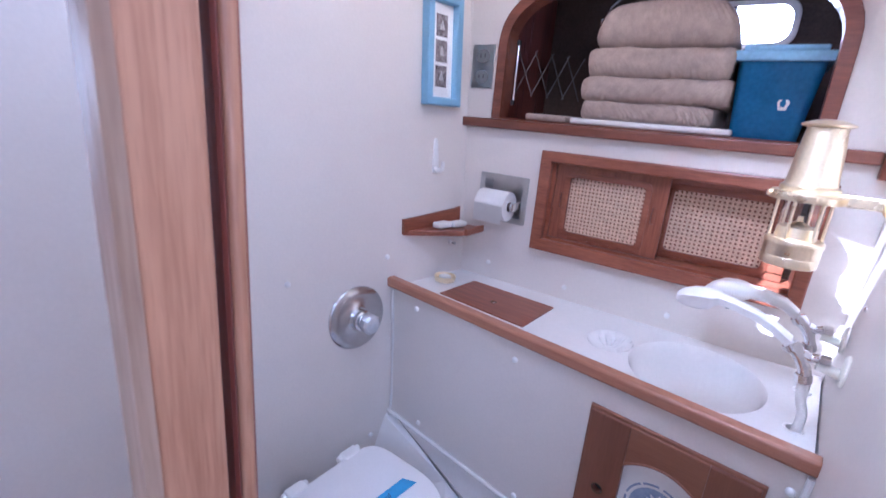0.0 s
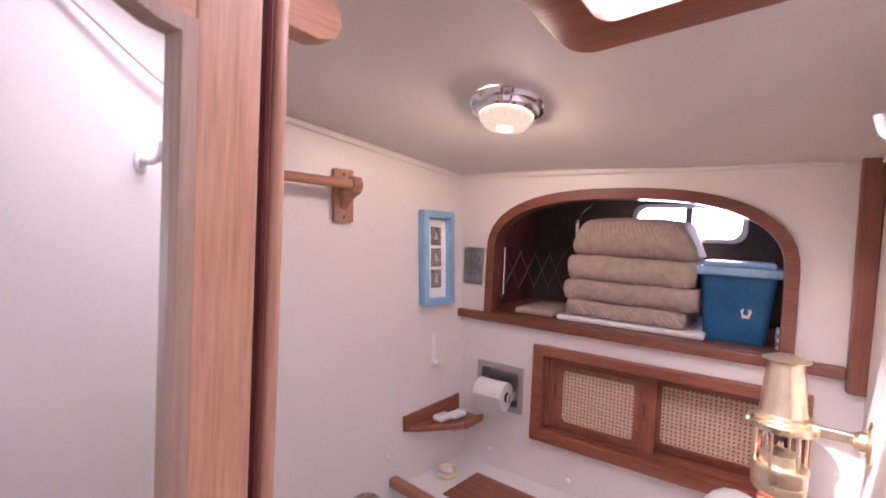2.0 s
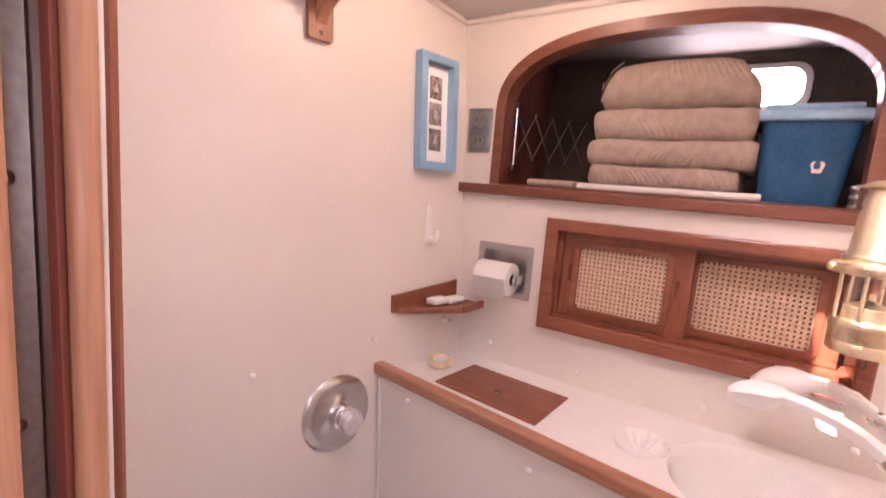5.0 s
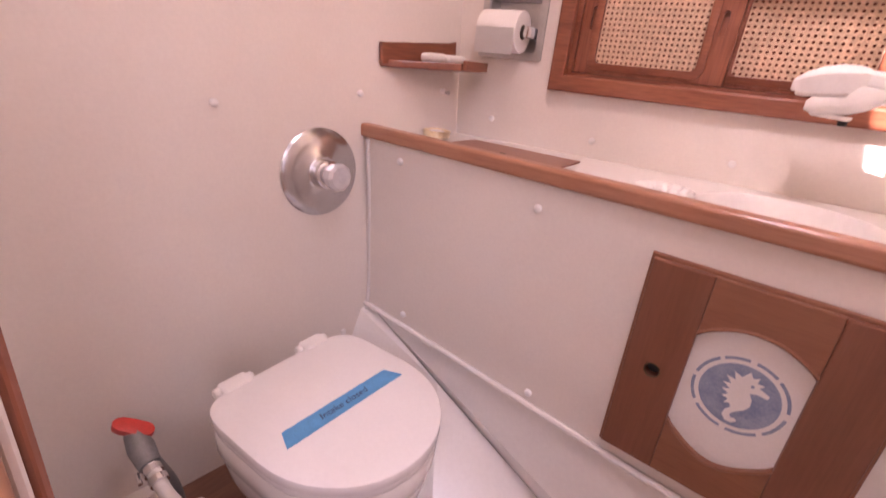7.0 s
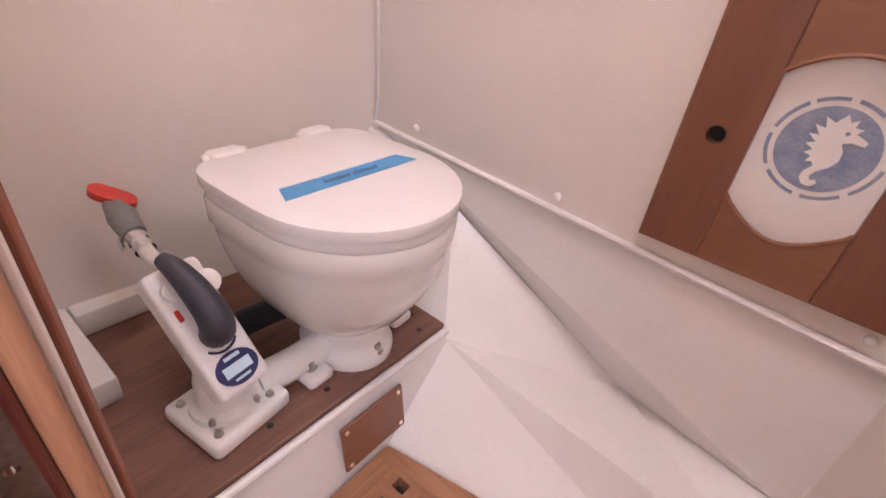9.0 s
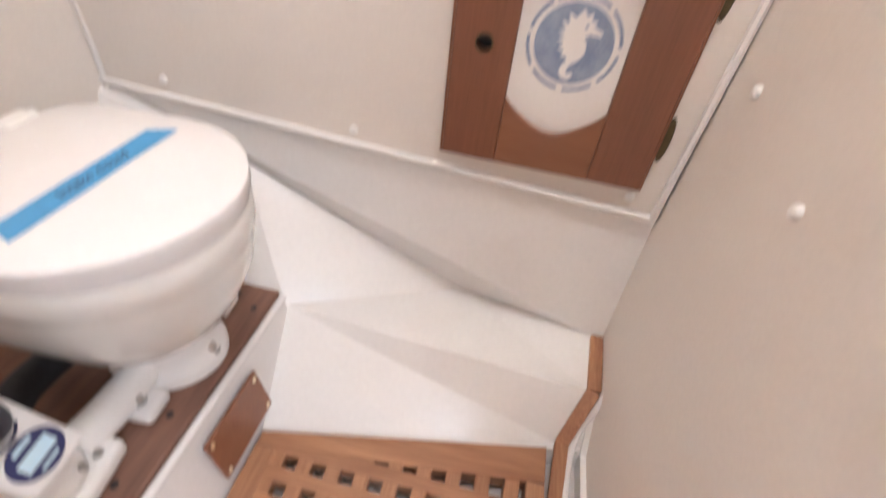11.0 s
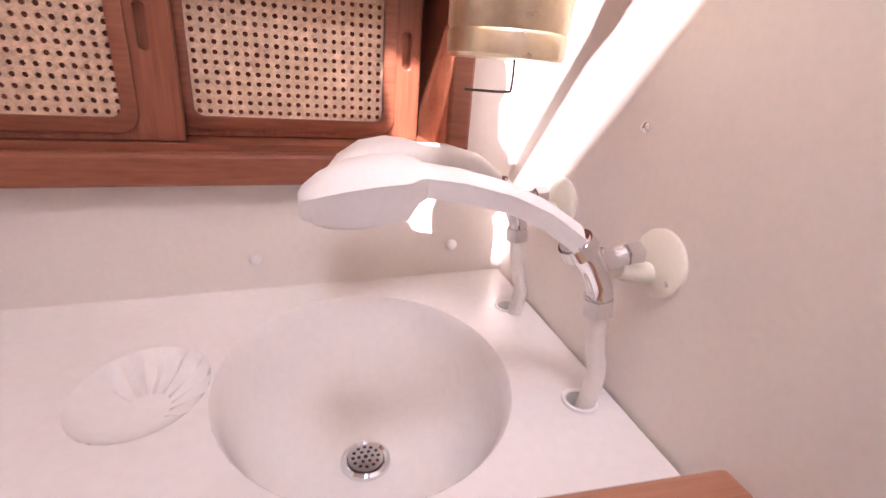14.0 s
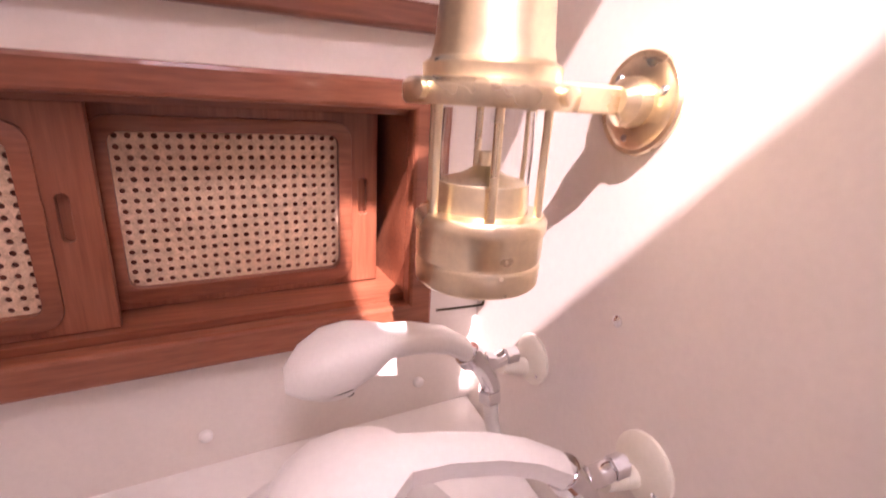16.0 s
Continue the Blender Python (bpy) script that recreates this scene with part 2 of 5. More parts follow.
TEAK_PALE = wood("pale_teak", (0.50, 0.26, 0.15), (0.32, 0.135, 0.07), 2, 0.5, 0.05)
TEAK_PALE_X = wood("pale_teak_across", (0.50, 0.25, 0.14), (0.36, 0.15, 0.08), 1, 0.5, 0.05)
TEAK_RAW = wood("bare_teak", (0.46, 0.23, 0.12), (0.29, 0.125, 0.065), 0, 0.4, 0.0)
TEAK_RAW_Y = wood("bare_teak_fore_aft", (0.46, 0.23, 0.12), (0.29, 0.125, 0.065), 1, 0.4, 0.0)
WEATHERED = wood("weathered_board", (0.27, 0.135, 0.092), (0.17, 0.082, 0.056), 1, 0.55, 0.0)
# teak made paler: the light on the counter rail is put into its colour
LIT_RAIL_WOOD = wood("sunlit_rail_teak", (0.46, 0.215, 0.128), (0.35, 0.15, 0.085), 0)
DOOR_STILE = wood("dark_cupboard_teak", (0.235, 0.092, 0.052), (0.195, 0.074, 0.042), 2, 0.38, 0.2)
MOULD = wood("bleached_moulding", (0.40, 0.27, 0.19), (0.28, 0.17, 0.11), 2, 0.5, 0.0)
DOOR_RAIL = wood("brown_cupboard_teak", (0.285, 0.12, 0.064), (0.24, 0.096, 0.052), 0, 0.38, 0.2)
DARK_WOOD = wood("dark_stained_wood", (0.10, 0.045, 0.028), (0.045, 0.020, 0.014), 2)
MAHOGANY = wood("dark_mahogany", (0.17, 0.045, 0.032), (0.09, 0.022, 0.018), 2, 0.3, 0.3)
CANE = mat("woven_cane", (0.72, 0.505, 0.355), 0.55, vary=0.12, scale=90, fine=500, bump=0.25)
CHROME = mat("chrome", (0.82, 0.82, 0.84), 0.10, 1.0, vary=0.02, scale=20, fine=200, bump=0.01)
STEEL = mat("brushed_steel", (0.55, 0.54, 0.53), 0.32, 1.0, vary=0.06, scale=12, fine=240, bump=0.04)
BRASS = mat("polished_brass", (0.93, 0.80, 0.57), 0.29, 1.0, vary=0.05, scale=18, fine=160, bump=0.02)
BRONZE = mat("aged_bronze", (0.12, 0.10, 0.06), 0.4, 0.8, vary=0.15, scale=30, fine=200)
PLASTIC = mat("white_plastic", (0.86, 0.84, 0.82), 0.3, vary=0.02, scale=8, fine=200, bump=0.01)
SATIN = mat("satin_chrome", (0.66, 0.66, 0.67), 0.24, 1.0, vary=0.05, scale=14, fine=220, bump=0.03)
STRIP = mat("dull_steel_strip", (0.42, 0.40, 0.38), 0.42, 0.9, vary=0.12, scale=9, fine=180, bump=0.05)
CERAMIC = mat("white_ceramic", (0.82, 0.80, 0.77), 0.12, vary=0.015, scale=6, fine=90, bump=0.0, clear=0.3)
SEAT_WHITE = mat("white_enamel", (0.82, 0.80, 0.80), 0.22, vary=0.015, scale=7, fine=150, bump=0.01)
CREAM_PLASTIC = mat("cream_plastic", (0.80, 0.76, 0.66), 0.3, vary=0.02, scale=8, fine=200, bump=0.01)
HOSE = mat("white_hose", (0.78, 0.75, 0.71), 0.4, vary=0.03, scale=20, fine=200)
BLACK = mat("black_rubber", (0.025, 0.024, 0.028), 0.55, vary=0.2, scale=30, fine=200)
DARK_GREY = mat("grey_grip", (0.05, 0.052, 0.07), 0.5, vary=0.15, scale=30, fine=300)
RED = mat("red_plastic", (0.62, 0.05, 0.035), 0.35, vary=0.08, scale=30, fine=200)
GREY = mat("grey_plastic", (0.22, 0.22, 0.22), 0.45, vary=0.1, scale=30, fine=200)
BLUE_TAPE = mat("blue_masking_tape", (0.075, 0.33, 0.62), 0.6, vary=0.08, scale=30, fine=400, bump=0.15)
INK = mat("ink", (0.03, 0.035, 0.09), 0.7, vary=0.1)
BLUE_FRAME = mat("pale_blue_paint", (0.26, 0.48, 0.68), 0.45, vary=0.05, scale=10, fine=150)
PAPER = mat("white_paper", (0.82, 0.80, 0.78), 0.8, vary=0.02, scale=20, fine=300, bump=0.08)
PHOTO = mat("photo_print", (0.34, 0.30, 0.30), 0.25, scale=60, fine=120, other=(0.08, 0.06, 0.06))
SAIL = mat("sail_print", (0.50, 0.46, 0.45), 0.3, vary=0.2, scale=80, fine=200)
TOWEL = mat("beige_towel", (0.47, 0.37, 0.31), 0.95, vary=0.10, scale=40, fine=420, bump=0.9)
LINEN = mat("white_linen", (0.78, 0.76, 0.74), 0.9, vary=0.05, scale=25, fine=300, bump=0.3)
BIN_BLUE = mat("blue_plastic_tub", (0.033, 0.20, 0.43), 0.22, vary=0.1, scale=12, fine=90)
BIN_LID = mat("pale_blue_plastic_lid", (0.30, 0.52, 0.72), 0.25, vary=0.08, scale=12, fine=90)
STENCIL = mat("blue_stencil_paint", (0.20, 0.27, 0.42), 0.6, scale=50, fine=260, other=(0.34, 0.40, 0.52))
SOAP = mat("white_soap", (0.82, 0.80, 0.76), 0.45, vary=0.02)
# hull lining, and the shade inside locker and cupboard put in as colour
HULL_AND_SHADE = mat("dark_lining_and_shade", (0.075, 0.052, 0.042), 0.75, vary=0.2, scale=8, fine=120)
SKYGLOW = mat("portlight_sky", (0.9, 0.95, 1.0), 0.5, vary=0.0, glow=((0.93, 0.97, 1.0), 9.0))
OPAL = mat("frosted_acrylic", (0.9, 0.93, 0.95), 0.4, vary=0.01, glow=((0.95, 0.98, 1.0), 5.0))
LENS = mat("ribbed_lamp_glass", (0.95, 0.85, 0.65), 0.25, vary=0.1, scale=90, fine=300, bump=0.5, glow=((1.0, 0.78, 0.50), 0.16))
HOT_SPOT_GLOW = mat("lens_hot_spot", (1.0, 0.9, 0.75), 0.3, vary=0.0, glow=((1.0, 0.88, 0.68), 2.2))
CLEAR = glass("clear_glass")
CABLE = mat("white_cable", (0.78, 0.75, 0.70), 0.5, vary=0.03)
NAVY = mat("navy_print", (0.025, 0.03, 0.12), 0.4, vary=0.1)
PALE_PRINT = mat("pale_print", (0.55, 0.75, 0.85), 0.5, vary=0.05)
UPHOLSTERY = mat("cream_upholstery", (0.72, 0.66, 0.56), 0.9, vary=0.06, scale=8, fine=300, bump=0.3)
RED_CLOTH = mat("red_cloth", (0.42, 0.04, 0.05), 0.9, vary=0.12, scale=20, fine=300, bump=0.3)
SOLE = wood("saloon_sole_wood", (0.52, 0.36, 0.20), (0.40, 0.25, 0.13), 1, 0.35, 0.2)
MIRROR = bpy.data.materials.new("silvered_mirror")
MIRROR.use_nodes = True
MIRROR.node_tree.nodes["Principled BSDF"].inputs["Metallic"].default_value = 1.0
MIRROR.node_tree.nodes["Principled BSDF"].inputs["Roughness"].default_value = 0.015
MIRROR.node_tree.nodes["Principled BSDF"].inputs["Base Color"].default_value = (0.93, 0.94, 0.95, 1)


def arch(x0, x1, z0, zs, zt, n=28, power=2.5):
    """An opening's outline with straight sides up to zs and a flat arch up to zt."""
    cx, a = (x0 + x1) / 2, (x1 - x0) / 2
    pts = [(x0, z0), (x1, z0)]
    for i in range(n + 1):
        w = math.pi * i / n
        c, s = math.cos(w), math.sin(w)
        pts.append((cx + a * math.copysign(abs(c) ** (2 / power), c), zs + (zt - zs) * abs(s) ** (2 / power)))
    return pts


def structure(name, bm, material, label, category, smooth=False):
    return tagged(part(name, bm, material, smooth=smooth), label, category, kind="structure")


# ---- shell of the washroom ----
structure("wall_left", slab(B(), [(0.12, -0.05), (1.40, -0.05), (1.40, 2.3), (0.12, 2.3)], [], -0.03, LEFT), CREAM, "cream laminate bulkhead with small screw caps", "wall")
structure("wall_right", slab(B(), [(-1.50, -0.05), (-0.13, -0.05), (-0.13, 2.45), (-1.50, 2.45)], [], -0.03, RIGHT), CREAM, "smooth cream laminate bulkhead beside the basin", "wall")
NICHE = arch(-0.935, -0.055, 1.577, 1.80, 2.0)
structure("wall_back", slab(B(), [(-1.18, 0.93), (0.2, 0.93), (0.2, 2.2), (-1.18, 2.2)], [arch(-0.952, -0.038, 1.5735, 1.80, 2.018), rect(-0.725, 0.0, 1.177, 1.460), rect(-0.968, -0.815, 1.232, 1.362)], -0.02, BACK), CREAM, "cream laminate hull side with an arched locker opening", "wall")
structure("counter_front", slab(B(), [(-1.04, 0.511), (0.112, 0.458), (0.118, 0.992), (-1.06, 0.992)], [rect(-0.275, 0.035, 0.540, 0.895)], -0.018, FRONT), CREAM, "cream panel closing the front of the counter", "panel")
# dark sheet behind the opening: the cupboard's inner shade as a colour
structure("counter_inside", box(B(), (-0.32, 0.99, 0.52), (0.08, 1.0, 0.94)), HULL_AND_SHADE, "dark sheet for the shaded inside of the basin cupboard", "panel")

# ceiling, cambered, open for the hatch
bm = B()
xs = [-1.25 + 0.0875 * i for i in range(17)]
ys = [0.06 + 0.0585 * i for i in range(25)]
HX0, HX1, HY0, HY1 = -0.335, 0.0, 0.178, 0.72
for lift in (0.0, 0.03):
    grid = {}
    for i, x in enumerate(xs):
        for j, y in enumerate(ys):
            x2 = min((HX0, HX1), key=lambda q: abs(q - x)) if min(abs(HX0 - x), abs(HX1 - x)) < 0.044 else x
            y2 = min((HY0, HY1), key=lambda q: abs(q - y)) if min(abs(HY0 - y), abs(HY1 - y)) < 0.03 else y
            grid[i, j] = (bm.verts.new((x2, y2, up_ceiling(x2, y2) + lift)), x2, y2)
    for i in range(len(xs) - 1):
        for j in range(len(ys) - 1):
            q = [grid[i, j], grid[i + 1, j], grid[i + 1, j + 1], grid[i, j + 1]]
            mx, my = sum(p[1] for p in q) / 4, sum(p[2] for p in q) / 4
            if HX0 < mx < HX1 and HY0 < my < HY1:
                continue
            bm.faces.new([p[0] for p in q])
structure("ceiling", bm, LINER, "smooth cambered cream ceiling liner", "ceiling", True)

# moulded floor pan under the counter
bm = B()
K = {k: bm.verts.new(v) for k, v in dict(L0=(-1.05, 0.988, 0.515), L1=(0.112, 0.955, 0.46), A=(-0.74, 0.975, 0.385), F=(-0.23, 0.985, 0.135), T=(0.085, 0.915, 0.146), M=(0.080, 0.785, 0.126), S=(-0.583, 0.79, 0.166), Q=(0.035, 0.715, 0.02), G=(-0.552, 0.58, 0.02), C=(-1.05, 0.82, 0.19), W=(-1.05, 0.96, 0.50), T2=(0.115, 0.915, 0.146), M2=(0.115, 0.785, 0.126), Q2=(0.11, 0.715, 0.02), G2=(-0.552, 0.57, -0.03), Q3=(0.11, 0.695, -0.03)).items()}
for f in ("L0 L1 T2 T F A W", "F T M S A", "T T2 M2 M", "S M Q", "M M2 Q2 Q", "S Q G", "A S C W", "G Q Q2 Q3 G2"):
    f = f.split()
    for i in range(1, len(f) - 1):
        bm.faces.new((K[f[0]], K[f[i]], K[f[i + 1]]))
structure("shower_pan", bm, WHITE_GEL, "moulded white fibreglass step and sump facets", "floor pan")
structure("floor", box(B(), (-1.3, 0.0, -0.06), (0.3, 1.0, -0.02)), WHITE_GEL, "white moulded shower sump under the grating", "floor")
structure("corner_bead", tube(B(), [LEFT @ Vector((1.365, 0.98, 0.002)), LEFT @ Vector((1.345, 2.10, 0.002))], 0.006, 8), CREAM, "thin cream bead in the wall corner", "trim", True)
structure("ceiling_bead", tube(B(), [BACK @ Vector((-1.12, 2.088, 0.004)), BACK @ Vector((0.05, 2.088, 0.004))], 0.007, 8), CREAM, "thin cream bead under the ceiling", "trim", True)
structure("ceiling_bead", tube(B(), [LEFT @ Vector((y, up_ceiling(-1.15, y) - 0.012, 0.004)) for y in (0.2, 0.5, 0.8, 1.1, 1.38)], 0.006, 8), CREAM, "thin cream bead under the ceiling", "trim", True)
structure("panel_bead", tube(B(), [FRONT @ Vector((-1.035, 0.511, 0.007)), FRONT @ Vector((0.104, 0.459, 0.007))], 0.0075, 8), WHITE_GEL, "white bead along the panel's lower edge", "trim", True)
structure("panel_bead", tube(B(), [FRONT @ Vector((0.112, 0.985, 0.008)), FRONT @ Vector((0.098, 0.459, 0.008))], 0.007, 8), WHITE_GEL, "white bead along the panel's upright edge", "trim", True)
structure("panel_bead", tube(B(), [FRONT @ Vector((-1.045, 0.985, 0.007)), FRONT @ Vector((-1.025, 0.511, 0.007)), Vector((-1.01, 0.85, 0.21))], 0.005, 8), WHITE_GEL, "white bead along the panel's upright edge", "trim", True)
structure("ledge_trim", box(B(), (-1.085, 1.540, 0.0), (0.083, 1.572, 0.024), 0.005, BACK), TEAK_TRIM, "varnished teak ledge under the arched locker", "trim")
structure("arch_trim", slab(B(), arch(-0.968, -0.022, 1.573, 1.80, 2.035), [NICHE[::-1]], 0.016, BACK @ pose(0, 0, 0.0005), 0.004), TEAK_TRIM, "rounded teak surround of the arched locker", "trim")
structure("arch_lining", slab(B(), arch(-0.951, -0.039, 1.5745, 1.80, 2.017), [NICHE[::-1]], -0.05, BACK), TEAK_TRIM, "teak edge lining of the arched opening", "trim")
structure("post", box(B(), (0.084, 1.508, 0.0), (0.128, 2.105, 0.03), 0.005, BACK), TEAK_POST, "upright dark teak post beside the locker", "trim")

# inside of the arched locker
bm = B()
box(bm, (-1.02, 1.550, -0.50), (0.08, 1.576, -0.021), 0, BACK)
structure("locker_shelf", bm, TEAK_X, "teak shelf board of the linen locker", "shelf")
structure("locker_hull_side", slab(B(), rect(-1.02, 0.08, 1.5, 2.2), [rect(-0.545, -0.165, 1.885, 2.01, 0.045)], -0.02, BACK @ pose(0, 0, -0.50)), HULL_AND_SHADE, "dark hull side of the linen locker", "lining")
structure("locker_top", box(B(), (-1.0, 2.06, -0.50), (0.06, 2.09, -0.021), 0, BACK), HULL_AND_SHADE, "dark top board of the linen locker", "lining")
structure("locker_side", box(B(), (-1.04, 1.5, -0.50), (-1.0, 2.1, -0.021), 0, BACK), MAHOGANY, "reddish wooden end of the linen locker", "lining")
structure("locker_side", box(B(), (0.06, 1.5, -0.50), (0.09, 2.1, -0.021), 0, BACK), MAHOGANY, "reddish wooden end of the linen locker", "lining")

# doorway and the bulkhead it stands in
bm = B()
box(bm, (-1.25, 0.085, -0.05), (-0.501, 0.13, 2.5))
box(bm, (0.166, 0.085, -0.05), (2.3, 0.13, 2.5))
box(bm, (-0.5, 0.085, 2.325), (0.166, 0.13, 2.5))
structure("wall_doorway", bm, CREAM, "cream bulkhead around the doorway", "wall")
jamb = tagged(thing("door_frame", (-0.45, 0.1, 0), "varnished teak door frame with a steel strip", "door frame", kind="structure"))
JX, JY = 0.165, -0.004  # hinge side of the doorway


def upright(x0, y0, x1, y1, z0, z1, bevel, seg=1):
    return box(B(), (x0 + JX, y0 + JY, z0), (x1 + JX, y1 + JY, z1), bevel, seg=seg)


part("jamb", upright(-0.66, 0.088, -0.606, 0.150, -0.02, 2.26, 0.003), TEAK_V, jamb)
part("jamb_edge", upright(-0.6058, 0.1335, -0.575, 0.1405, -0.02, 2.26, 0.003), MAHOGANY, jamb, "dark reddish jamb edge")
part("jamb_face", upright(-0.640, 0.1407, -0.573, 0.157, -0.02, 2.26, 0.007, 3), TEAK_PALE, jamb, "rounded lighter jamb face", True)
part("cream_edge", upright(-0.640, 0.1572, -0.5975, 0.1645, -0.02, 2.24, 0.002), CREAM, jamb, "cream laminate edge")
part("lip", upright(-0.640, 0.1647, -0.602, 0.1725, -0.02, 2.24, 0.003), TEAK_V, jamb, "thin teak lip")
part("jamb", box(B(), (0.108, 0.05, -0.02), (0.165, 0.16, 2.26), 0.012, seg=3), MAHOGANY, jamb, "dark mahogany jamb")
part("header", box(B(), (-0.495, 0.055, 2.262), (0.165, 0.155, 2.33), 0.006), TEAK_X, jamb)
part("strip", upright(-0.6058, 0.100, -0.6035, 0.1333, 0.0, 2.24, 0.0008), STRIP, jamb, "brushed steel strip with screws")
dots("screw", [along((-0.6035 + JX, 0.122 + JY, 0.06 + 0.135 * k), (0, 0.122 + JY, 0.06 + 0.135 * k)) for k in range(17)], [(0, 0.0018), (0.0032, 0.0012), (0.0045, 0)], CHROME, jamb, "bright screw head")
part("threshold", box(B(), (-0.43, 0.05, -0.02), (0.108, 0.16, 0.03), 0.008), TEAK_X, jamb)

# ---- saloon beyond the doorway, seen in the mirror ----
structure("saloon_floor", box(B(), (-1.2, -2.3, -0.06), (2.3, 0.05, 0.0)), SOLE, "light wooden saloon sole", "floor")
bm = B()
# the opening is added to let the fill lamp's light through
slab(bm, rect(-1.2, 2.3, -2.3, 0.085), [rect(0.45, 1.35, -1.65, -0.75)], 0.03, pose(0, 0, 2.33))
structure("saloon_ceiling", bm, LINER, "cream saloon ceiling with an opening added for the fill lamp", "ceiling")
bm = B()
box(bm, (-1.23, -2.3, -0.05), (-1.2, 0.085, 2.4))
box(bm, (-1.23, -2.33, -0.05), (2.3, -2.3, 2.4))
slab(bm, rect(-2.3, 0.085, -0.05, 2.4), [rect(-1.3, -0.2, 1.42, 1.82, 0.06)], 0.03, cols((0, 1, 0), (0, 0, 1), (1, 0, 0), (2.27, 0, 0)))
structure("wall_saloon", bm, CREAM, "cream saloon walls with a long window", "wall")
cab = thing("galley_cabinet", (1.35, -0.6, 0), "cream galley cabinet with a teak top and rail", "cabinet")
part("body", box(B(), (1.12, -1.4, 0.0), (1.75, 0.05, 0.86), 0.004), CREAM, cab)
part("worktop", box(B(), (1.09, -1.42, 0.862), (1.75, 0.06, 0.90), 0.006), TEAK_Y, cab)
part("rail", box(B(), (1.09, -1.42, 0.902), (1.115, 0.06, 0.945), 0.006), TEAK_Y, cab)
cush = thing("cushion", (1.5, -0.25, 0.9), "red cloth cushion lying on the galley top", "cushion")
part("cover", box(B(), (1.3, -0.5, 0.902), (1.62, -0.1, 1.12), 0.06, seg=4), RED_CLOTH, cush, smooth=True)

# ---- the open door with its mirror ----
DOOR = cols((-0.19, 0.98, 0), (0, 0, 1), (0.98, 0.19, 0), (-0.557 + JX, 0.118 + JY, 0))
door = tagged(thing("door_1", (-0.38, -0.15, 0.02), "open teak door with an arched full-length mirror", "door"), kind="structure")
TOP = [(-0.066 - 0.394 * i / 24, 2.03 + 0.085 * (0.5 - 0.5 * math.cos(2 * math.pi * min(1, max(0, (i / 24 - 0.06) / 0.88)))) ** 0.8) for i in range(25)]
GLASS = [(-0.46, 0.30), (-0.066, 0.30), *TOP]
part("stile", box(B(), (-0.066, 0.02, -0.03), (0.0, 2.24, 0.0), 0.003, DOOR), TEAK_PALE, door, "pale straight-grained teak stile")
part("stile", box(B(), (-0.57, 0.02, -0.03), (-0.46, 2.24, 0.0), 0.003, DOOR), TEAK_PALE, door)
part("bottom_rail", box(B(), (-0.46, 0.02, -0.03), (-0.066, 0.30, 0.0), 0.003, DOOR), TEAK_PALE_X, door)
part("top_rail", slab(B(), [*TOP[::-1], (-0.066, 2.24), (-0.46, 2.24)][::-1], [], -0.028, DOOR @ pose(0, 0, -0.001)), TEAK_PALE_X, door, "arched teak top rail")
part("backing", box(B(), (-0.46, 0.30, -0.028), (-0.066, 2.2, -0.014), 0, DOOR), DARK_WOOD, door)
part("mirror", slab(B(), GLASS, [], 0.004, DOOR @ pose(0, 0, -0.012)), MIRROR, door, "clear silvered mirror glass")
bm = B()
ring = [(-0.066, 0.30), *TOP, (-0.46, 0.30)]
inner = [(-0.080, 0.313), *[(max(-0.447, min(-0.080, x)), z - 0.014) for x, z in TOP], (-0.447, 0.313)]
slab(bm, ring, [inner[::-1]], 0.012, DOOR @ pose(0, 0, -0.008), 0.003)
part("moulding", bm, MOULD, door, "rounded moulding round the mirror")

# ---- counter, basin and what stands there ----
counter = thing("counter", (-0.45, 1.2, 0.965), "cream moulded counter with an oval basin and scalloped dish", "counter")
SINK = disc(-0.144, 1.196, 0.16, 0.178, 48)
HOLES = [disc(0.076, 1.314, 0.015, n=20), disc(0.072, 1.104, 0.015, n=20)]
DISH = disc(-0.368, 1.2, 0.062, 0.075, 30)
part("top", slab(B(), [(-1.09, 0.988), (0.112, 0.953), (0.112, 1.46), (-1.09, 1.352)], [SINK, *HOLES, DISH], 0.02, pose(0, 0, 0.965)), WHITE_GEL, counter, smooth=True)
bm = B()
lathe(bm, [(1.0, 0.985), (0.985, 0.982), (0.95, 0.968), (0.88, 0.93), (0.76, 0.885), (0.55, 0.86), (0.3, 0.85), (0.16, 0.847)], Matrix.Translation((-0.144, 1.196, 0)) @ Matrix.Diagonal((0.16, 0.178, 1, 1)), 56)
part("basin", bm, WHITE_GEL, counter, "smooth oval basin bowl", True)
bm = B()
tmp = [[], [], [], []]
for i in range(60):
    w = 2 * math.pi * i / 60
    rib = 0.5 + 0.5 * math.cos(w * 15) if 0 < math.sin(w + 0.5) else 0.3
    for k, (s, d) in enumerate(((1.0, 0.9855), (0.93, 0.983 - 0.012 * rib), (0.72, 0.974 - 0.015 * rib), (0.35, 0.958))):
        tmp[k].append(bm.verts.new((-0.368 + 0.062 * s * math.cos(w), 1.2 + 0.075 * s * math.sin(w), d)))
for a, b in zip(tmp, tmp[1:]):
    for i in range(60):
        bm.faces.new((a[i], a[(i + 1) % 60], b[(i + 1) % 60], b[i]))
bm.faces.new(tmp[-1])
part("soap_dish", bm, WHITE_GEL, counter, "scallop-shaped soap hollow", True)
drain = part("drain", lathe(B(), [(0.0, 0.853), (0.010, 0.853), (0.012, 0.855), (0.020, 0.852), (0.026, 0.856), (0.030, 0.853), (0.031, 0.849)], pose(-0.144, 1.196, 0.0), 28), CHROME, counter, "chrome basin drain", True)
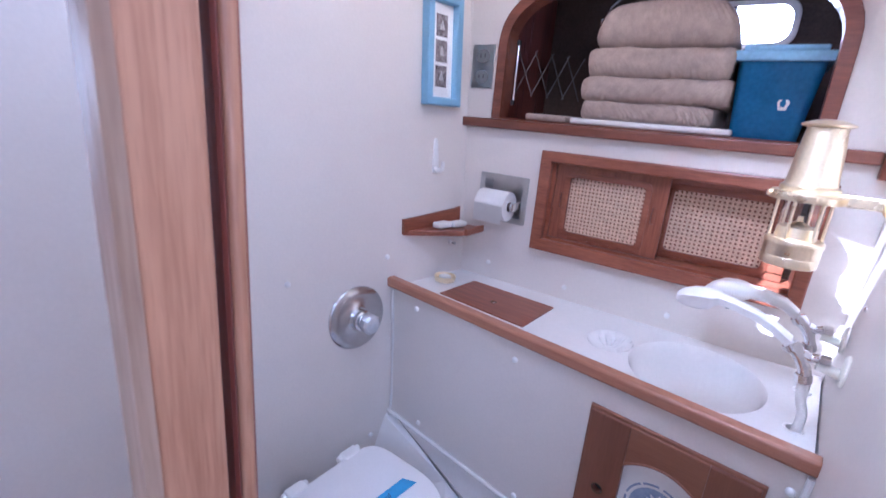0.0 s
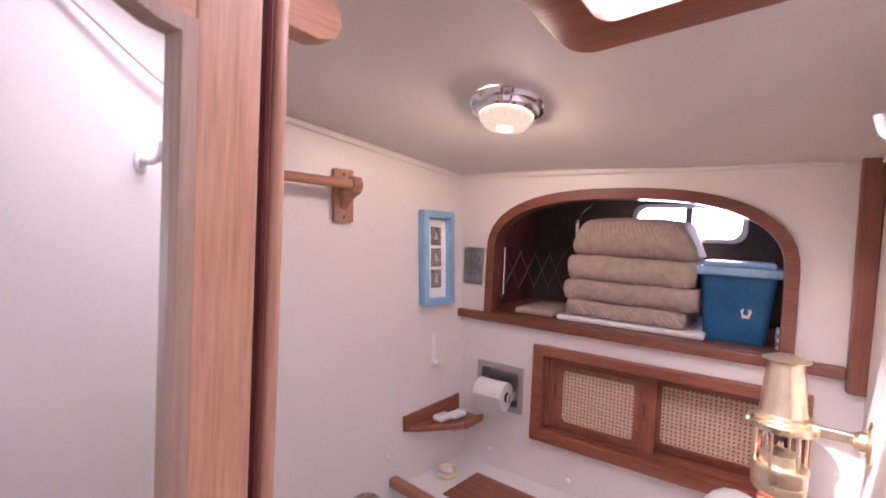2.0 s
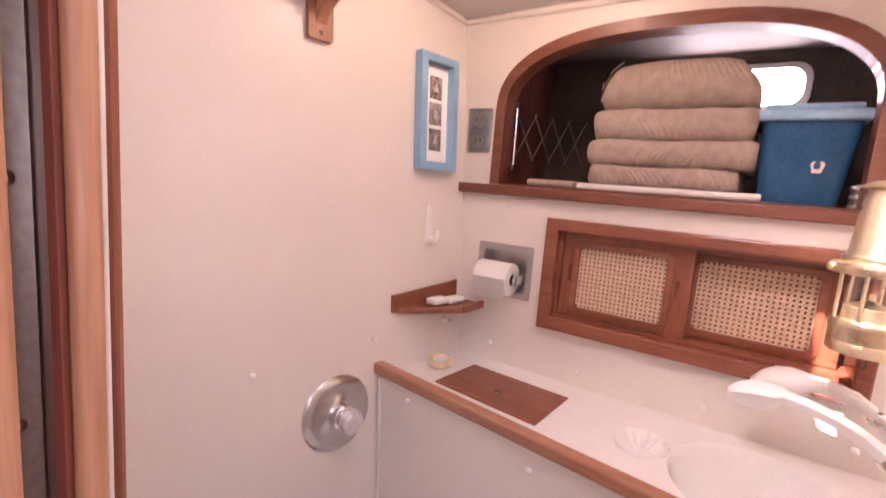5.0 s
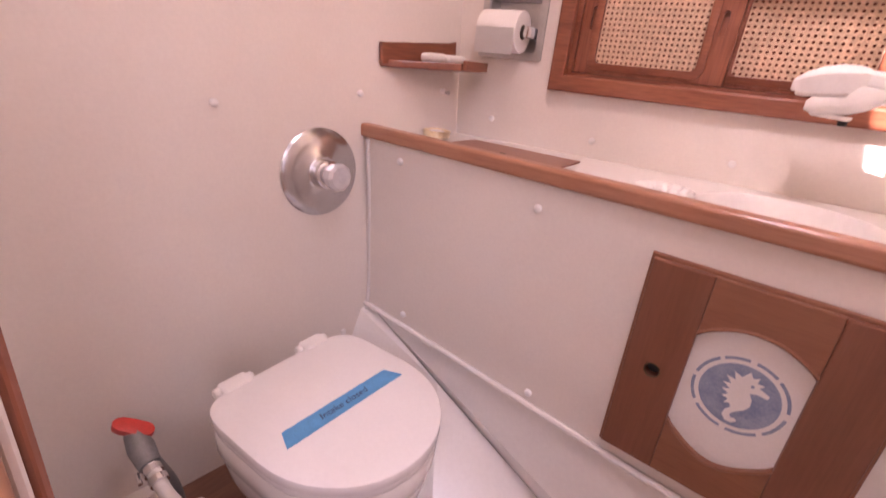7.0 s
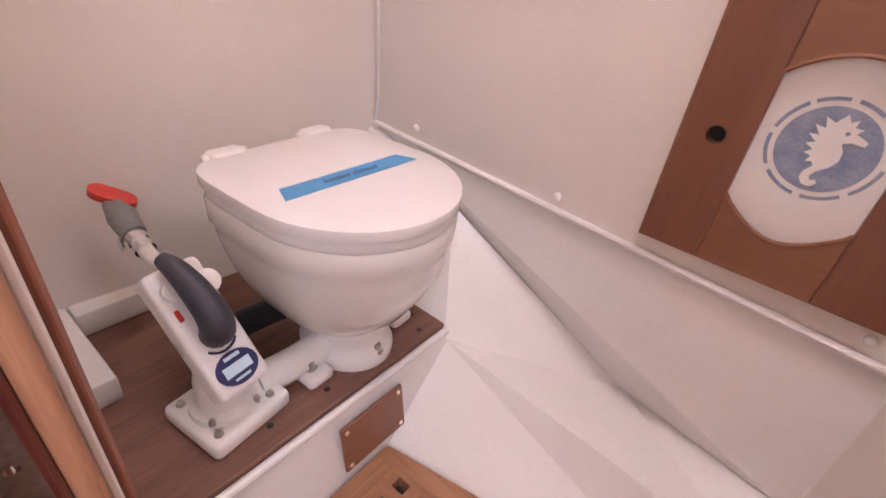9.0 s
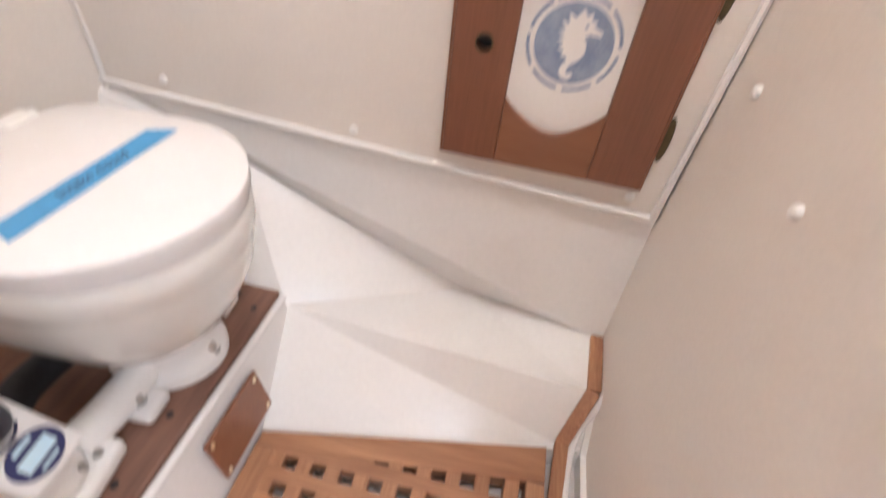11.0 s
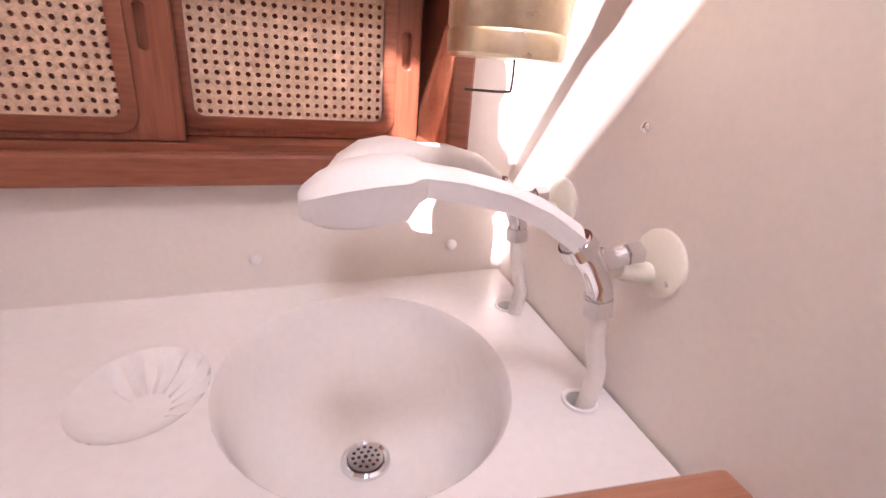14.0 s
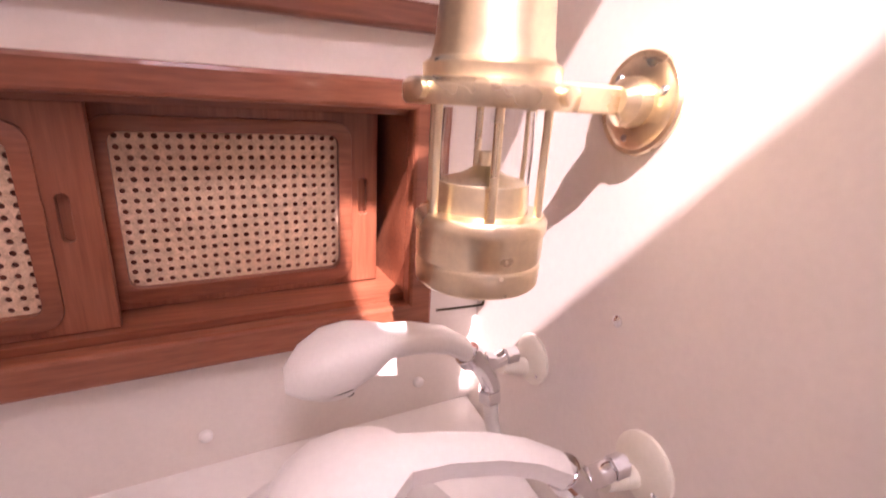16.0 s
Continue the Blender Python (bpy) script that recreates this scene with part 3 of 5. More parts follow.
part("strainer", lathe(B(), [(0, 0.8565), (0.012, 0.8562), (0.0215, 0.8545)], pose(-0.144, 1.196, 0.0), 24), STEEL, drain, "steel strainer plate", True)
part("strainer_hole", lathe(B(), [(0, 0.0004), (0.0028, 0)], pose(-0.144, 1.196, 0.8566), 10), BLACK, drain)
for rr, nn, zz in ((0.0082, 6, 0.8567), (0.0155, 12, 0.8561)):
    for k in range(nn):
        part("strainer_hole", lathe(B(), [(0, 0.0004), (0.0024, 0)], pose(-0.144 + rr * math.cos(2 * math.pi * k / nn), 1.196 + rr * math.sin(2 * math.pi * k / nn), zz), 8), BLACK, drain)
part("front_rail", box(B(), (-1.075, 0.990, -0.022), (0.122, 1.024, 0.014), 0.008, FRONT, 3), LIT_RAIL_WOOD, counter, "varnished teak fiddle rail")
for x, y in ((0.076, 1.314), (0.072, 1.104)):
    part("hose_collar", lathe(B(), [(0.0145, 0.960), (0.0145, 0.987), (0.019, 0.988), (0.020, 0.9855)], pose(x, y, 0), 20), PLASTIC, counter, "round hose collar", True)

lid = thing("counter_hatch", (-0.75, 1.18, 0.985), "flush teak hatch with a finger hole set in the counter", "hatch")
bm = B()
slab(bm, [(-0.915, 1.077), (-0.585, 1.072), (-0.592, 1.282), (-0.912, 1.272)], [disc(-0.748, 1.157, 0.009, n=16)], 0.004, pose(0, 0, 0.9855))
part("board", bm, TEAK_X, lid)
part("pull_ring", lathe(B(), [(0.006, 0.9885), (0.009, 0.9905), (0.011, 0.9897)], pose(-0.748, 1.157, 0), 16), BRONZE, lid, "dark finger ring", True)
tea = thing("tealight_holder", (-0.995, 1.172, 0.985), "small brass tealight holder with a white candle", "candle holder")
part("cup", lathe(B(), [(0.0, 0.986), (0.030, 0.986), (0.037, 0.990), (0.040, 1.008), (0.036, 1.009), (0.031, 0.996), (0, 0.996)], pose(-0.985, 1.185, 0), 28), BRASS, tea, smooth=True)
part("candle", lathe(B(), [(0.022, 0.997), (0.022, 1.006), (0.018, 1.008), (0, 1.006)], pose(-0.985, 1.185, 0), 20), SOAP, tea, "white wax candle", True)


# ---- cane-front locker in the back wall ----
locker = thing("cane_locker", BACK @ Vector((-0.37, 1.15, 0)), "teak sliding-door locker with woven cane panels", "locker")
fr = slab(B(), rect(-0.755, 0.024, 1.146, 1.485), [rect(-0.715, -0.012, 1.187, 1.450)], 0.026, BACK @ pose(0, 0, 0.001), 0.005)
part("frame", fr, TEAK_X, locker, "mitred teak frame")
part("track", slab(B(), rect(-0.7245, -0.0005, 1.1775, 1.4595), [rect(-0.705, -0.010, 1.195, 1.443)], -0.12, BACK), TEAK_X, locker, "grooved sliding track")
# the locker's shaded depth is a dark-coloured sheet behind the track
part("back", box(B(), (-0.72, 1.18, -0.135), (0.0, 1.46, -0.121), 0, BACK), HULL_AND_SHADE, locker, "dark sheet for the locker's shaded inside")


def cane_door(x0, x1, z0, z1, px0, px1, pz0, pz1, out, pulls):
    holes = [rect(px0, px1, pz0, pz1, 0.014)] + [rect(x - 0.006, x + 0.006, 1.30, 1.352, 0.006) for x in pulls]
    d = part("sliding_door", slab(B(), rect(x0, x1, z0, z1), holes, -0.016, BACK @ pose(0, 0, out), 0.0025), TEAK_V, locker, "sliding teak door frame")
    for x in pulls:
        part("finger_pull", slab(B(), rect(x - 0.007, x + 0.007, 1.299, 1.353, 0.006), [], 0.002, BACK @ pose(0, 0, out - 0.012)), TEAK_V, d)
    part("moulding", slab(B(), rect(px0 - 0.017, px1 + 0.017, pz0 - 0.017, pz1 + 0.017, 0.024), [rect(px0 + 0.001, px1 - 0.001, pz0 + 0.001, pz1 - 0.001, 0.013)], 0.0042, BACK @ pose(0, 0, out + 0.0002), 0.0034), TEAK_X, d, "rounded moulding round the cane", True)
    nx, nz = 20, 15
    bm = B()
    w, h = (px1 - px0) / nx, (pz1 - pz0) / nz
    m = BACK @ pose(0, 0, out - 0.010)
    for i in range(nx):
        for j in range(nz):
            cx, cz = px0 + (i + 0.5) * w, pz0 + (j + 0.5) * h
            rr = 0.255 + 0.02 * random.random()
            o, p, s = [], [], []
            for k in range(8):
                a = radians(45 * k)
                e = max(abs(math.cos(a)), abs(math.sin(a)))
                o.append(bm.verts.new(m @ Vector((cx + w * 0.5 * math.cos(a) / e, cz + h * 0.5 * math.sin(a) / e, -0.0006 if k % 2 else 0.0006))))
                p.append(bm.verts.new(m @ Vector((cx + w * rr * math.cos(a), cz + h * rr * math.sin(a), 0.0))))
                s.append(bm.verts.new(m @ Vector((cx + w * rr * math.cos(a), cz + h * rr * math.sin(a), -0.0022))))
            for k in range(8):
                n = (k + 1) % 8
                bm.faces.new((o[k], o[n], p[n], p[k]))
                bm.faces.new((p[k], p[n], s[n], s[k]))
    bmesh.ops.remove_doubles(bm, verts=bm.verts, dist=0.0002)
    part("cane_panel", bm, CANE, d, "pale woven cane panel")
    part("backing", box(B(), (px0 - 0.004, pz0 - 0.004, out - 0.0158), (px1 + 0.004, pz1 + 0.004, out - 0.0135), 0, BACK), TEAK_RAW_HOLE, d, "dark backing behind the cane")


TEAK_RAW_HOLE = mat("dark_cane_backing", (0.20, 0.066, 0.043), 0.8, vary=0.15, scale=30)
cane_door(-0.7045, -0.352, 1.196, 1.4425, -0.655, -0.415, 1.222, 1.408, -0.012, (-0.676, -0.383))
cane_door(-0.395, -0.030, 1.196, 1.4425, -0.345, -0.086, 1.222, 1.412, -0.060, (-0.052,))

# ---- cupboard door with the sea-horse stencil ----
cup = thing("cupboard_door", (-0.12, 0.94, 0.53), "teak cupboard door with a stencilled white panel", "cupboard door")
FD = FRONT @ pose(0, -0.012, 0)
DZ0, DZ1, DX0, DX1 = 0.528, 0.932, -0.302, 0.052
PAN = [(-0.205 + 0.165 * i / 20, 0.828 + 0.034 * math.sin(math.pi * i / 20) ** 0.8) for i in range(21)]
LOW = [(-0.205 + 0.165 * i / 20, 0.640 - 0.036 * math.sin(math.pi * i / 20) ** 0.7 + 0.006 * math.cos(2 * math.pi * i / 20)) for i in range(21)]
part("stile", slab(B(), rect(DX0, -0.205, DZ0, DZ1), [disc(-0.252, 0.727, 0.0125, n=20)], 0.02, FD @ pose(0, 0, 0.0005), 0.003), DOOR_STILE, cup)
part("stile", box(B(), (-0.040, DZ0, 0.0005), (DX1, DZ1, 0.0205), 0.003, FD), DOOR_STILE, cup)
part("rail", slab(B(), [*PAN, (-0.040, DZ1), (-0.205, DZ1)], [], 0.019, FD @ pose(0, 0, 0.0005), 0.002), DOOR_RAIL, cup)
part("rail", slab(B(), [(-0.205, DZ0), (-0.040, DZ0), *LOW[::-1]], [], 0.019, FD @ pose(0, 0, 0.0005), 0.002), DOOR_RAIL, cup)
panel = part("panel", slab(B(), rect(-0.212, -0.033, 0.58, 0.885), [], 0.006, FD @ pose(0, 0, 0.001)), PLASTIC, cup, "white panel with a blue stencil")
part("edge_moulding", slab(B(), rect(DX0 - 0.006, DX1 + 0.006, DZ0 - 0.004, DZ1 + 0.007), [rect(DX0 + 0.004, DX1 - 0.004, DZ0 + 0.004, DZ1 - 0.005)], 0.011, FD @ pose(0, 0, 0.0012), 0.003), DOOR_RAIL, cup)
for q in (PAN, LOW):
    part("arch_moulding", tube(B(), [FD @ Vector((x, z, 0.0185)) for x, z in q], 0.0035, 6), DOOR_RAIL, cup, "", True)
part("finger_hole", lathe(B(), [(0.0122, 0.020), (0.0128, 0.0215), (0.0145, 0.0208)], FD @ pose(-0.252, 0.727, 0), 20), BRONZE, cup, "bronze finger hole ring", True)
# black disc puts the shade behind the hole into colour
part("finger_hole_inside", lathe(B(), [(0, 0.002), (0.0122, 0.002)], FD @ pose(-0.252, 0.727, 0), 20), BLACK, cup)
for z0, z1 in ((0.800, 0.893), (0.582, 0.660)):
    h = part("hinge", slab(B(), disc(0.063, (z0 + z1) / 2, 0.008, (z1 - z0) / 2, 24), [], 0.006, FD @ pose(0, 0, 0.001), 0.002), BRONZE, cup, "dark bronze hinge")
# stencil: broken ring, disc and the pale figure on it
SC = (-0.120, 0.742)
for a0, a1 in ((5, 50), (56, 84), (92, 122), (128, 168), (176, 214), (222, 262), (270, 308), (316, 354)):
    n = 8
    pts = [(SC[0] + 0.0705 * math.cos(radians(a0 + (a1 - a0) * i / n)), SC[1] + 0.0705 * math.sin(radians(a0 + (a1 - a0) * i / n))) for i in range(n + 1)]
    pts += [(SC[0] + 0.0655 * math.cos(radians(a1 - (a1 - a0) * i / n)), SC[1] + 0.0655 * math.sin(radians(a1 - (a1 - a0) * i / n))) for i in range(n + 1)]
    part("stencil_dash", slab(B(), pts, [], 0.0006, FD @ pose(0, 0, 0.0073)), STENCIL, panel, "blue stencilled dash")
part("stencil_disc", slab(B(), disc(SC[0], SC[1], 0.0585, n=40), [], 0.0006, FD @ pose(0, 0, 0.0073)), STENCIL, panel, "blue stencilled disc")
bm = B()
horse = [(0.004, 0.050), (0.010, 0.041), (0.018, 0.046), (0.017, 0.036), (0.027, 0.036), (0.022, 0.029), (0.038, 0.022), (0.037, 0.016), (0.021, 0.017), (0.013, 0.013), (0.019, 0.003), (0.020, -0.009), (0.014, -0.020), (0.003, -0.029), (-0.002, -0.037), (0.001, -0.043), (0.007, -0.041), (0.011, -0.045), (0.004, -0.052), (-0.006, -0.051), (-0.012, -0.043), (-0.011, -0.033), (-0.004, -0.023), (-0.008, -0.018), (-0.015, -0.020), (-0.012, -0.011), (-0.022, -0.009), (-0.014, -0.002), (-0.025, 0.004), (-0.015, 0.008), (-0.027, 0.017), (-0.015, 0.018), (-0.025, 0.030), (-0.012, 0.028), (-0.017, 0.042), (-0.005, 0.037)]
slab(bm, [(SC[0] + x, SC[1] + z) for x, z in horse], [disc(SC[0] + 0.013, SC[1] + 0.027, 0.003, n=8)[::-1]], 0.0006, FD @ pose(0, 0, 0.0085))
part("figure", bm, PLASTIC, panel, "white sea-horse shape left by the stencil")

# ---- shower handsets over the basin ----


def paddle(bm, secs, o):
    """A flat-topped bar with crisp lower edges, given as (along, top, bottom, half width)."""
    rows = []
    for x, zt, zb, w in secs:
        c = 0.32 * (zt - zb)
        ring = [(-0.90 * w, zb), (-w, zt - c), (-0.62 * w, zt - 0.28 * c), (-0.25 * w, zt), (0.25 * w, zt), (0.62 * w, zt - 0.28 * c), (w, zt - c), (0.90 * w, zb)]
        rows.append([bm.verts.new(o + Vector((x, y, z))) for y, z in ring])
    for p, q in zip(rows, rows[1:]):
        for i in range(len(p)):
            j = (i + 1) % len(p)
            bm.faces.new((p[i], p[j], q[j], q[i]))
    bm.faces.new(rows[0])
    bm.faces.new(rows[-1][::-1])
    return bm


def handset(base, name_label, fat):
    """A handset on its wall bracket; base is the bracket's centre on the right wall (y, z)."""
    y, z = base
    w = RIGHT @ Vector((-y, z, 0))
    t = thing("shower_handset", w, name_label, "shower", "handsets over the basin")
    out = Vector((-1, 0, 0.03)).normalized()
    part("wall_plate", lathe(B(), [(0.033, 0), (0.033, 0.004), (0.029, 0.0075), (0.010, 0.009), (0, 0.009)], along(w, w + out), 32), CREAM_PLASTIC, t, "round cream wall plate", True)
    part("peg", tube(B(), [w + out * 0.008 + Vector((0, 0.004, -0.012)), w + out * 0.045 + Vector((0, 0.004, -0.006))], 0.011, 12), CREAM_PLASTIC, t, smooth=True)
    j = w + Vector((-0.062, 0.0, -0.004))
    bm = B()
    cyl(bm, w + Vector((-0.026, 0, 0.012)), w + Vector((-0.044, 0, 0.010)), 0.011, seg=6, bevel=0.002)
    tube(bm, [w + Vector((-0.044, 0, 0.010)), j + Vector((0.004, 0, 0.010)), j + Vector((-0.010, 0, 0.014))], 0.010, 12)
    tube(bm, [j + Vector((-0.032, 0, 0.026)), j + Vector((-0.014, 0, 0.008)), j + Vector((0.0, 0, -0.018)), j + Vector((0.004, 0, -0.040))], 0.0115, 14, [0.015, 0.013, 0.012, 0.013])
    cyl(bm, j + Vector((0.001, 0, -0.026)), j + Vector((0.004, 0, -0.046)), 0.0155, seg=6, bevel=0.002)
    cyl(bm, j + Vector((-0.026, 0, 0.018)), j + Vector((-0.036, 0, 0.030)), 0.0175, 0.016, 18, 0.002)
    part("swivel_joint", bm, CHROME, t, "chrome swivel elbow", True)
    h = j + Vector((-0.034, 0, 0.030))
    if fat:
        secs = [(0, 0.016, -0.014, 0.014), (-0.03, 0.036, 0.006, 0.017), (-0.07, 0.046, 0.014, 0.020), (-0.10, 0.046, 0.014, 0.023), (-0.118, 0.050, 0.002, 0.033), (-0.14, 0.052, -0.008, 0.040), (-0.168, 0.046, -0.013, 0.042), (-0.192, 0.030, -0.012, 0.035), (-0.208, 0.010, -0.007, 0.018)]
    else:
        secs = [(0, 0.015, -0.013, 0.014), (-0.035, 0.036, 0.012, 0.0145), (-0.07, 0.050, 0.028, 0.0155), (-0.11, 0.060, 0.038, 0.0165), (-0.140, 0.064, 0.042, 0.019), (-0.147, 0.067, 0.040, 0.026), (-0.156, 0.069, 0.030, 0.0335), (-0.176, 0.069, 0.027, 0.038), (-0.198, 0.064, 0.026, 0.037), (-0.216, 0.055, 0.026, 0.029), (-0.227, 0.046, 0.026, 0.017), (-0.230, 0.041, 0.028, 0.006)]
    part("handle", loft(B(), secs, h, 28, 2.8) if fat else paddle(B(), secs, h), PLASTIC, t, "white plastic handle and spray head", True)
    c = h + Vector((-0.165 if fat else -0.190, 0, secs[6][2] - (0 if fat else 0.005)))
    part("spray_face", lathe(B(), [(0, -0.004), (0.024, -0.004), (0.027, -0.002), (0.028, 0.004)], Matrix.Translation(c) @ pose(0, 0, 0, 0, 4 if fat else -4, 0) @ Matrix.Diagonal((1.2, 1, 1, 1)), 30), PLASTIC, t, "ribbed spray face", True)
    if fat:
        part("nozzle", lathe(B(), [(0, -0.011), (0.007, -0.011), (0.008, 0.0)], Matrix.Translation(c + Vector((0.022, 0, -0.004))), 16), BLACK, t, "black spray nozzle", True)
    e = j + Vector((0.004, 0, -0.044))
    part("hose", tube(B(), [e, e + Vector((0.006, 0, -0.04)), Vector((0.078, y + 0.003, 1.02)), Vector((0.072 if y < 1.2 else 0.076, 1.104 if y < 1.2 else 1.314, 0.93))], 0.0095, 14), HOSE, t, "white plastic hose", True)
    dots("screw", [along(w + out * 0.0065 + Vector((0, dy, -0.012)), w + out * 2 + Vector((0, dy, -0.012))) for dy in (-0.021, 0.021)], [(0, 0.0026), (0.003, 0.002), (0.0042, 0)], CHROME, t, "bright screw")
    return t


handset((1.093, 1.150), "white shower handset with a flat head on a chrome joint", False)
handset((1.284, 1.153), "white shower handset with a domed head on a chrome joint", True)

# ---- brass oil lantern on the right wall ----
lf = RIGHT @ Vector((-1.180, 1.470, 0))
AX = (-0.026, 1.184)
lan = thing("oil_lantern", lf, "polished brass gimballed oil lantern on a wall bracket", "lantern")
LZ = pose(AX[0], AX[1], 0.1282) @ Matrix.Diagonal((0.86, 0.86, 0.9, 1))
LZR = pose(AX[0], AX[1], 0.1282) @ Matrix.Diagonal((0.97, 0.97, 0.9, 1))
out = Vector((-1, 0, 0.03)).normalized()
part("wall_flange", lathe(B(), [(0.0445, 0), (0.0455, 0.004), (0.044, 0.007), (0.040, 0.0065), (0.036, 0.009), (0.022, 0.010), (0.021, 0.022), (0.012, 0.030), (0, 0.030)], along(lf, lf + out), 36), BRASS, lan, "round brass wall flange", True)
F3 = [lf + Vector((0, 0.031 * math.cos(radians(40 + 120 * k)), 0.031 * math.sin(radians(40 + 120 * k)))) + out * 0.008 for k in range(3)]
dots("screw", [along(p, p + out) for p in F3], [(0, 0.0035), (0.003, 0.003), (0.005, 0)], STEEL, lan, "bright screw")
part("arm", box(B(), (AX[0] + 0.05, AX[1] - 0.008, 1.459), (lf.x - 0.02, AX[1] + 0.006, 1.483), 0.003), BRASS, lan, "flat brass arm")
part("ring", lathe(B(), [(0.052, 1.480), (0.068, 1.480), (0.070, 1.484), (0.070, 1.496), (0.066, 1.500), (0.052, 1.500), (0.052, 1.480)], LZR, 40), BRASS, lan, "brass gimbal ring", True)
R4 = [(Vector((AX[0] + 0.067 * math.cos(radians(20 + 90 * k)), AX[1] + 0.067 * math.sin(radians(20 + 90 * k)), 1.4695)), Vector((math.cos(radians(20 + 90 * k)), math.sin(radians(20 + 90 * k)), 0))) for k in range(4)]
dots("knob", [along(c, c + d) for c, d in R4], [(0.004, -0.004), (0.0065, 0), (0.0065, 0.006), (0, 0.008)], BRASS, lan, "small brass knob", 12)
part("shade", lathe(B(), [(0.061, 1.501), (0.062, 1.512), (0.055, 1.517), (0.052, 1.53), (0.047, 1.595), (0.042, 1.632), (0.041, 1.645), (0.038, 1.645), (0.039, 1.63), (0.044, 1.595), (0.049, 1.53), (0.052, 1.505)], LZ, 40), BRASS, lan, "tapering brass chimney shade", True)
part("crown", lathe(B(), [(0.040, 1.646), (0.053, 1.650), (0.054, 1.653), (0.030, 1.662), (0.016, 1.664), (0, 1.665)], LZ, 36), BRASS, lan, "brass vent crown", True)
part("chimney_glass", lathe(B(), [(0.043, 1.412), (0.044, 1.445), (0.042, 1.478), (0.040, 1.478), (0.042, 1.445), (0.041, 1.412)], LZ, 36), CLEAR, lan, "clear glass chimney", True).visible_shadow = False
for k in range(6):
    a = radians(12 + 60 * k)
    part("cage_rod", cyl(B(), (AX[0] + 0.0475 * math.cos(a), AX[1] + 0.0475 * math.sin(a), 1.3795), (AX[0] + 0.0475 * math.cos(a), AX[1] + 0.0475 * math.sin(a), 1.462), 0.0034, seg=10), BRASS, lan, "", True)
part("burner", lathe(B(), [(0, 1.442), (0.006, 1.442), (0.007, 1.430), (0.022, 1.422), (0.043, 1.416), (0.045, 1.389)], LZ, 32), BRASS, lan, "brass wick burner", True)
part("oil_font", lathe(B(), [(0, 1.322), (0.058, 1.322), (0.061, 1.325), (0.062, 1.343), (0.060, 1.346), (0.062, 1.350), (0.062, 1.370), (0.064, 1.375), (0.064, 1.384), (0.060, 1.389), (0.045, 1.390)], LZ, 40), BRASS, lan, "banded brass oil font", True)
part("weight_hook", tube(B(), [(AX[0] + 0.01, AX[1], 1.3189), (AX[0] + 0.01, AX[1], 1.2937), (AX[0] + 0.004, AX[1], 1.2901), (AX[0] - 0.035, AX[1], 1.2901)], 0.0012, 6), BRONZE, lan, "thin wire hook", True)

# ---- sea toilet on its platform ----
bm = B()
box(bm, (-1.08, 0.16, 0.189), (-0.588, 0.788, 0.211), 0.004)
plat = thing("toilet_platform", (-0.8, 0.5, 0.0), "raised platform with a bare teak board", "platform")
part("board", bm, WEATHERED, plat, "bare weathered teak board")
bm = B()
q = [(-1.08, -0.02), (-0.540, -0.02), (-0.580, 0.187), (-1.08, 0.187)]
slab(bm, q, [], 0.63, cols((1, 0, 0), (0, 0, 1), (0, -1, 0), (0, 0.786, 0)))
part("riser", bm, WHITE_GEL, plat, "white fibreglass riser")
part("nosing", tube(B(), [(-0.580, 0.786, 0.197), (-0.580, 0.17, 0.197)], 0.008, 8), WHITE_GEL, plat, "white edge bead", True)
bm = B()
RISE = cols((0, -1, 0), (-0.17, 0, 1), (-1, 0, -0.17), (-0.5405, 0, 0))
box(bm, (-0.625, 0.062, -0.010), (-0.470, 0.168, -0.002), 0.003, RISE)
plate = thing("access_plate", (-0.56, 0.56, 0.1), "small varnished teak plate screwed on the platform's riser", "plate")
part("board", bm, DOOR_RAIL, plate)
dots("screw", [RISE @ pose(a, b, -0.010, 180, 0, 0) for a in (-0.613, -0.482) for b in (0.074, 0.156)], [(0, 0.003), (0.004, 0.002), (0.005, 0)], BRASS, plate, "brass screw")

dots("screw_hole", [pose(x, y, 0.2112) for x, y in ((-0.613, 0.73), (-0.628, 0.378), (-0.623, 0.491), (-0.66, 0.755))], [(0, 0.0004), (0.0055, 0.0002), (0.006, 0)], BLACK, plat, "dark plugged screw hole", 12)
bm = B()
box(bm, (-1.095, 0.165, 0.2115), (-0.84, 0.245, 0.265), 0.008)
box(bm, (-1.095, 0.2455, 0.2115), (-1.035, 0.42, 0.265), 0.008)
part("upstand", bm, WHITE_GEL, plat, "white moulded upstand along the bulkhead", True)

TC = Vector((-0.69, 0.602))
YAW = 3


def seat_outline(k=1.0, n=40):
    """Outline of the lid: straight at the hinge side, round in front; x forward."""
    pts = []
    for i in range(n):
        w = 2 * math.pi * i / n
        c, s = math.cos(w), math.sin(w)
        pw = 2.0 if c > 0 else 7.0
        x = 0.188 * math.copysign(abs(c) ** (2 / pw), c)
        y = 0.180 * math.copysign(abs(s) ** (2 / pw), s) * (1.0 if c > 0 else 1.0 - 0.04 * (-c) ** 2)
        pts.append((x * k, y * k))
    return pts


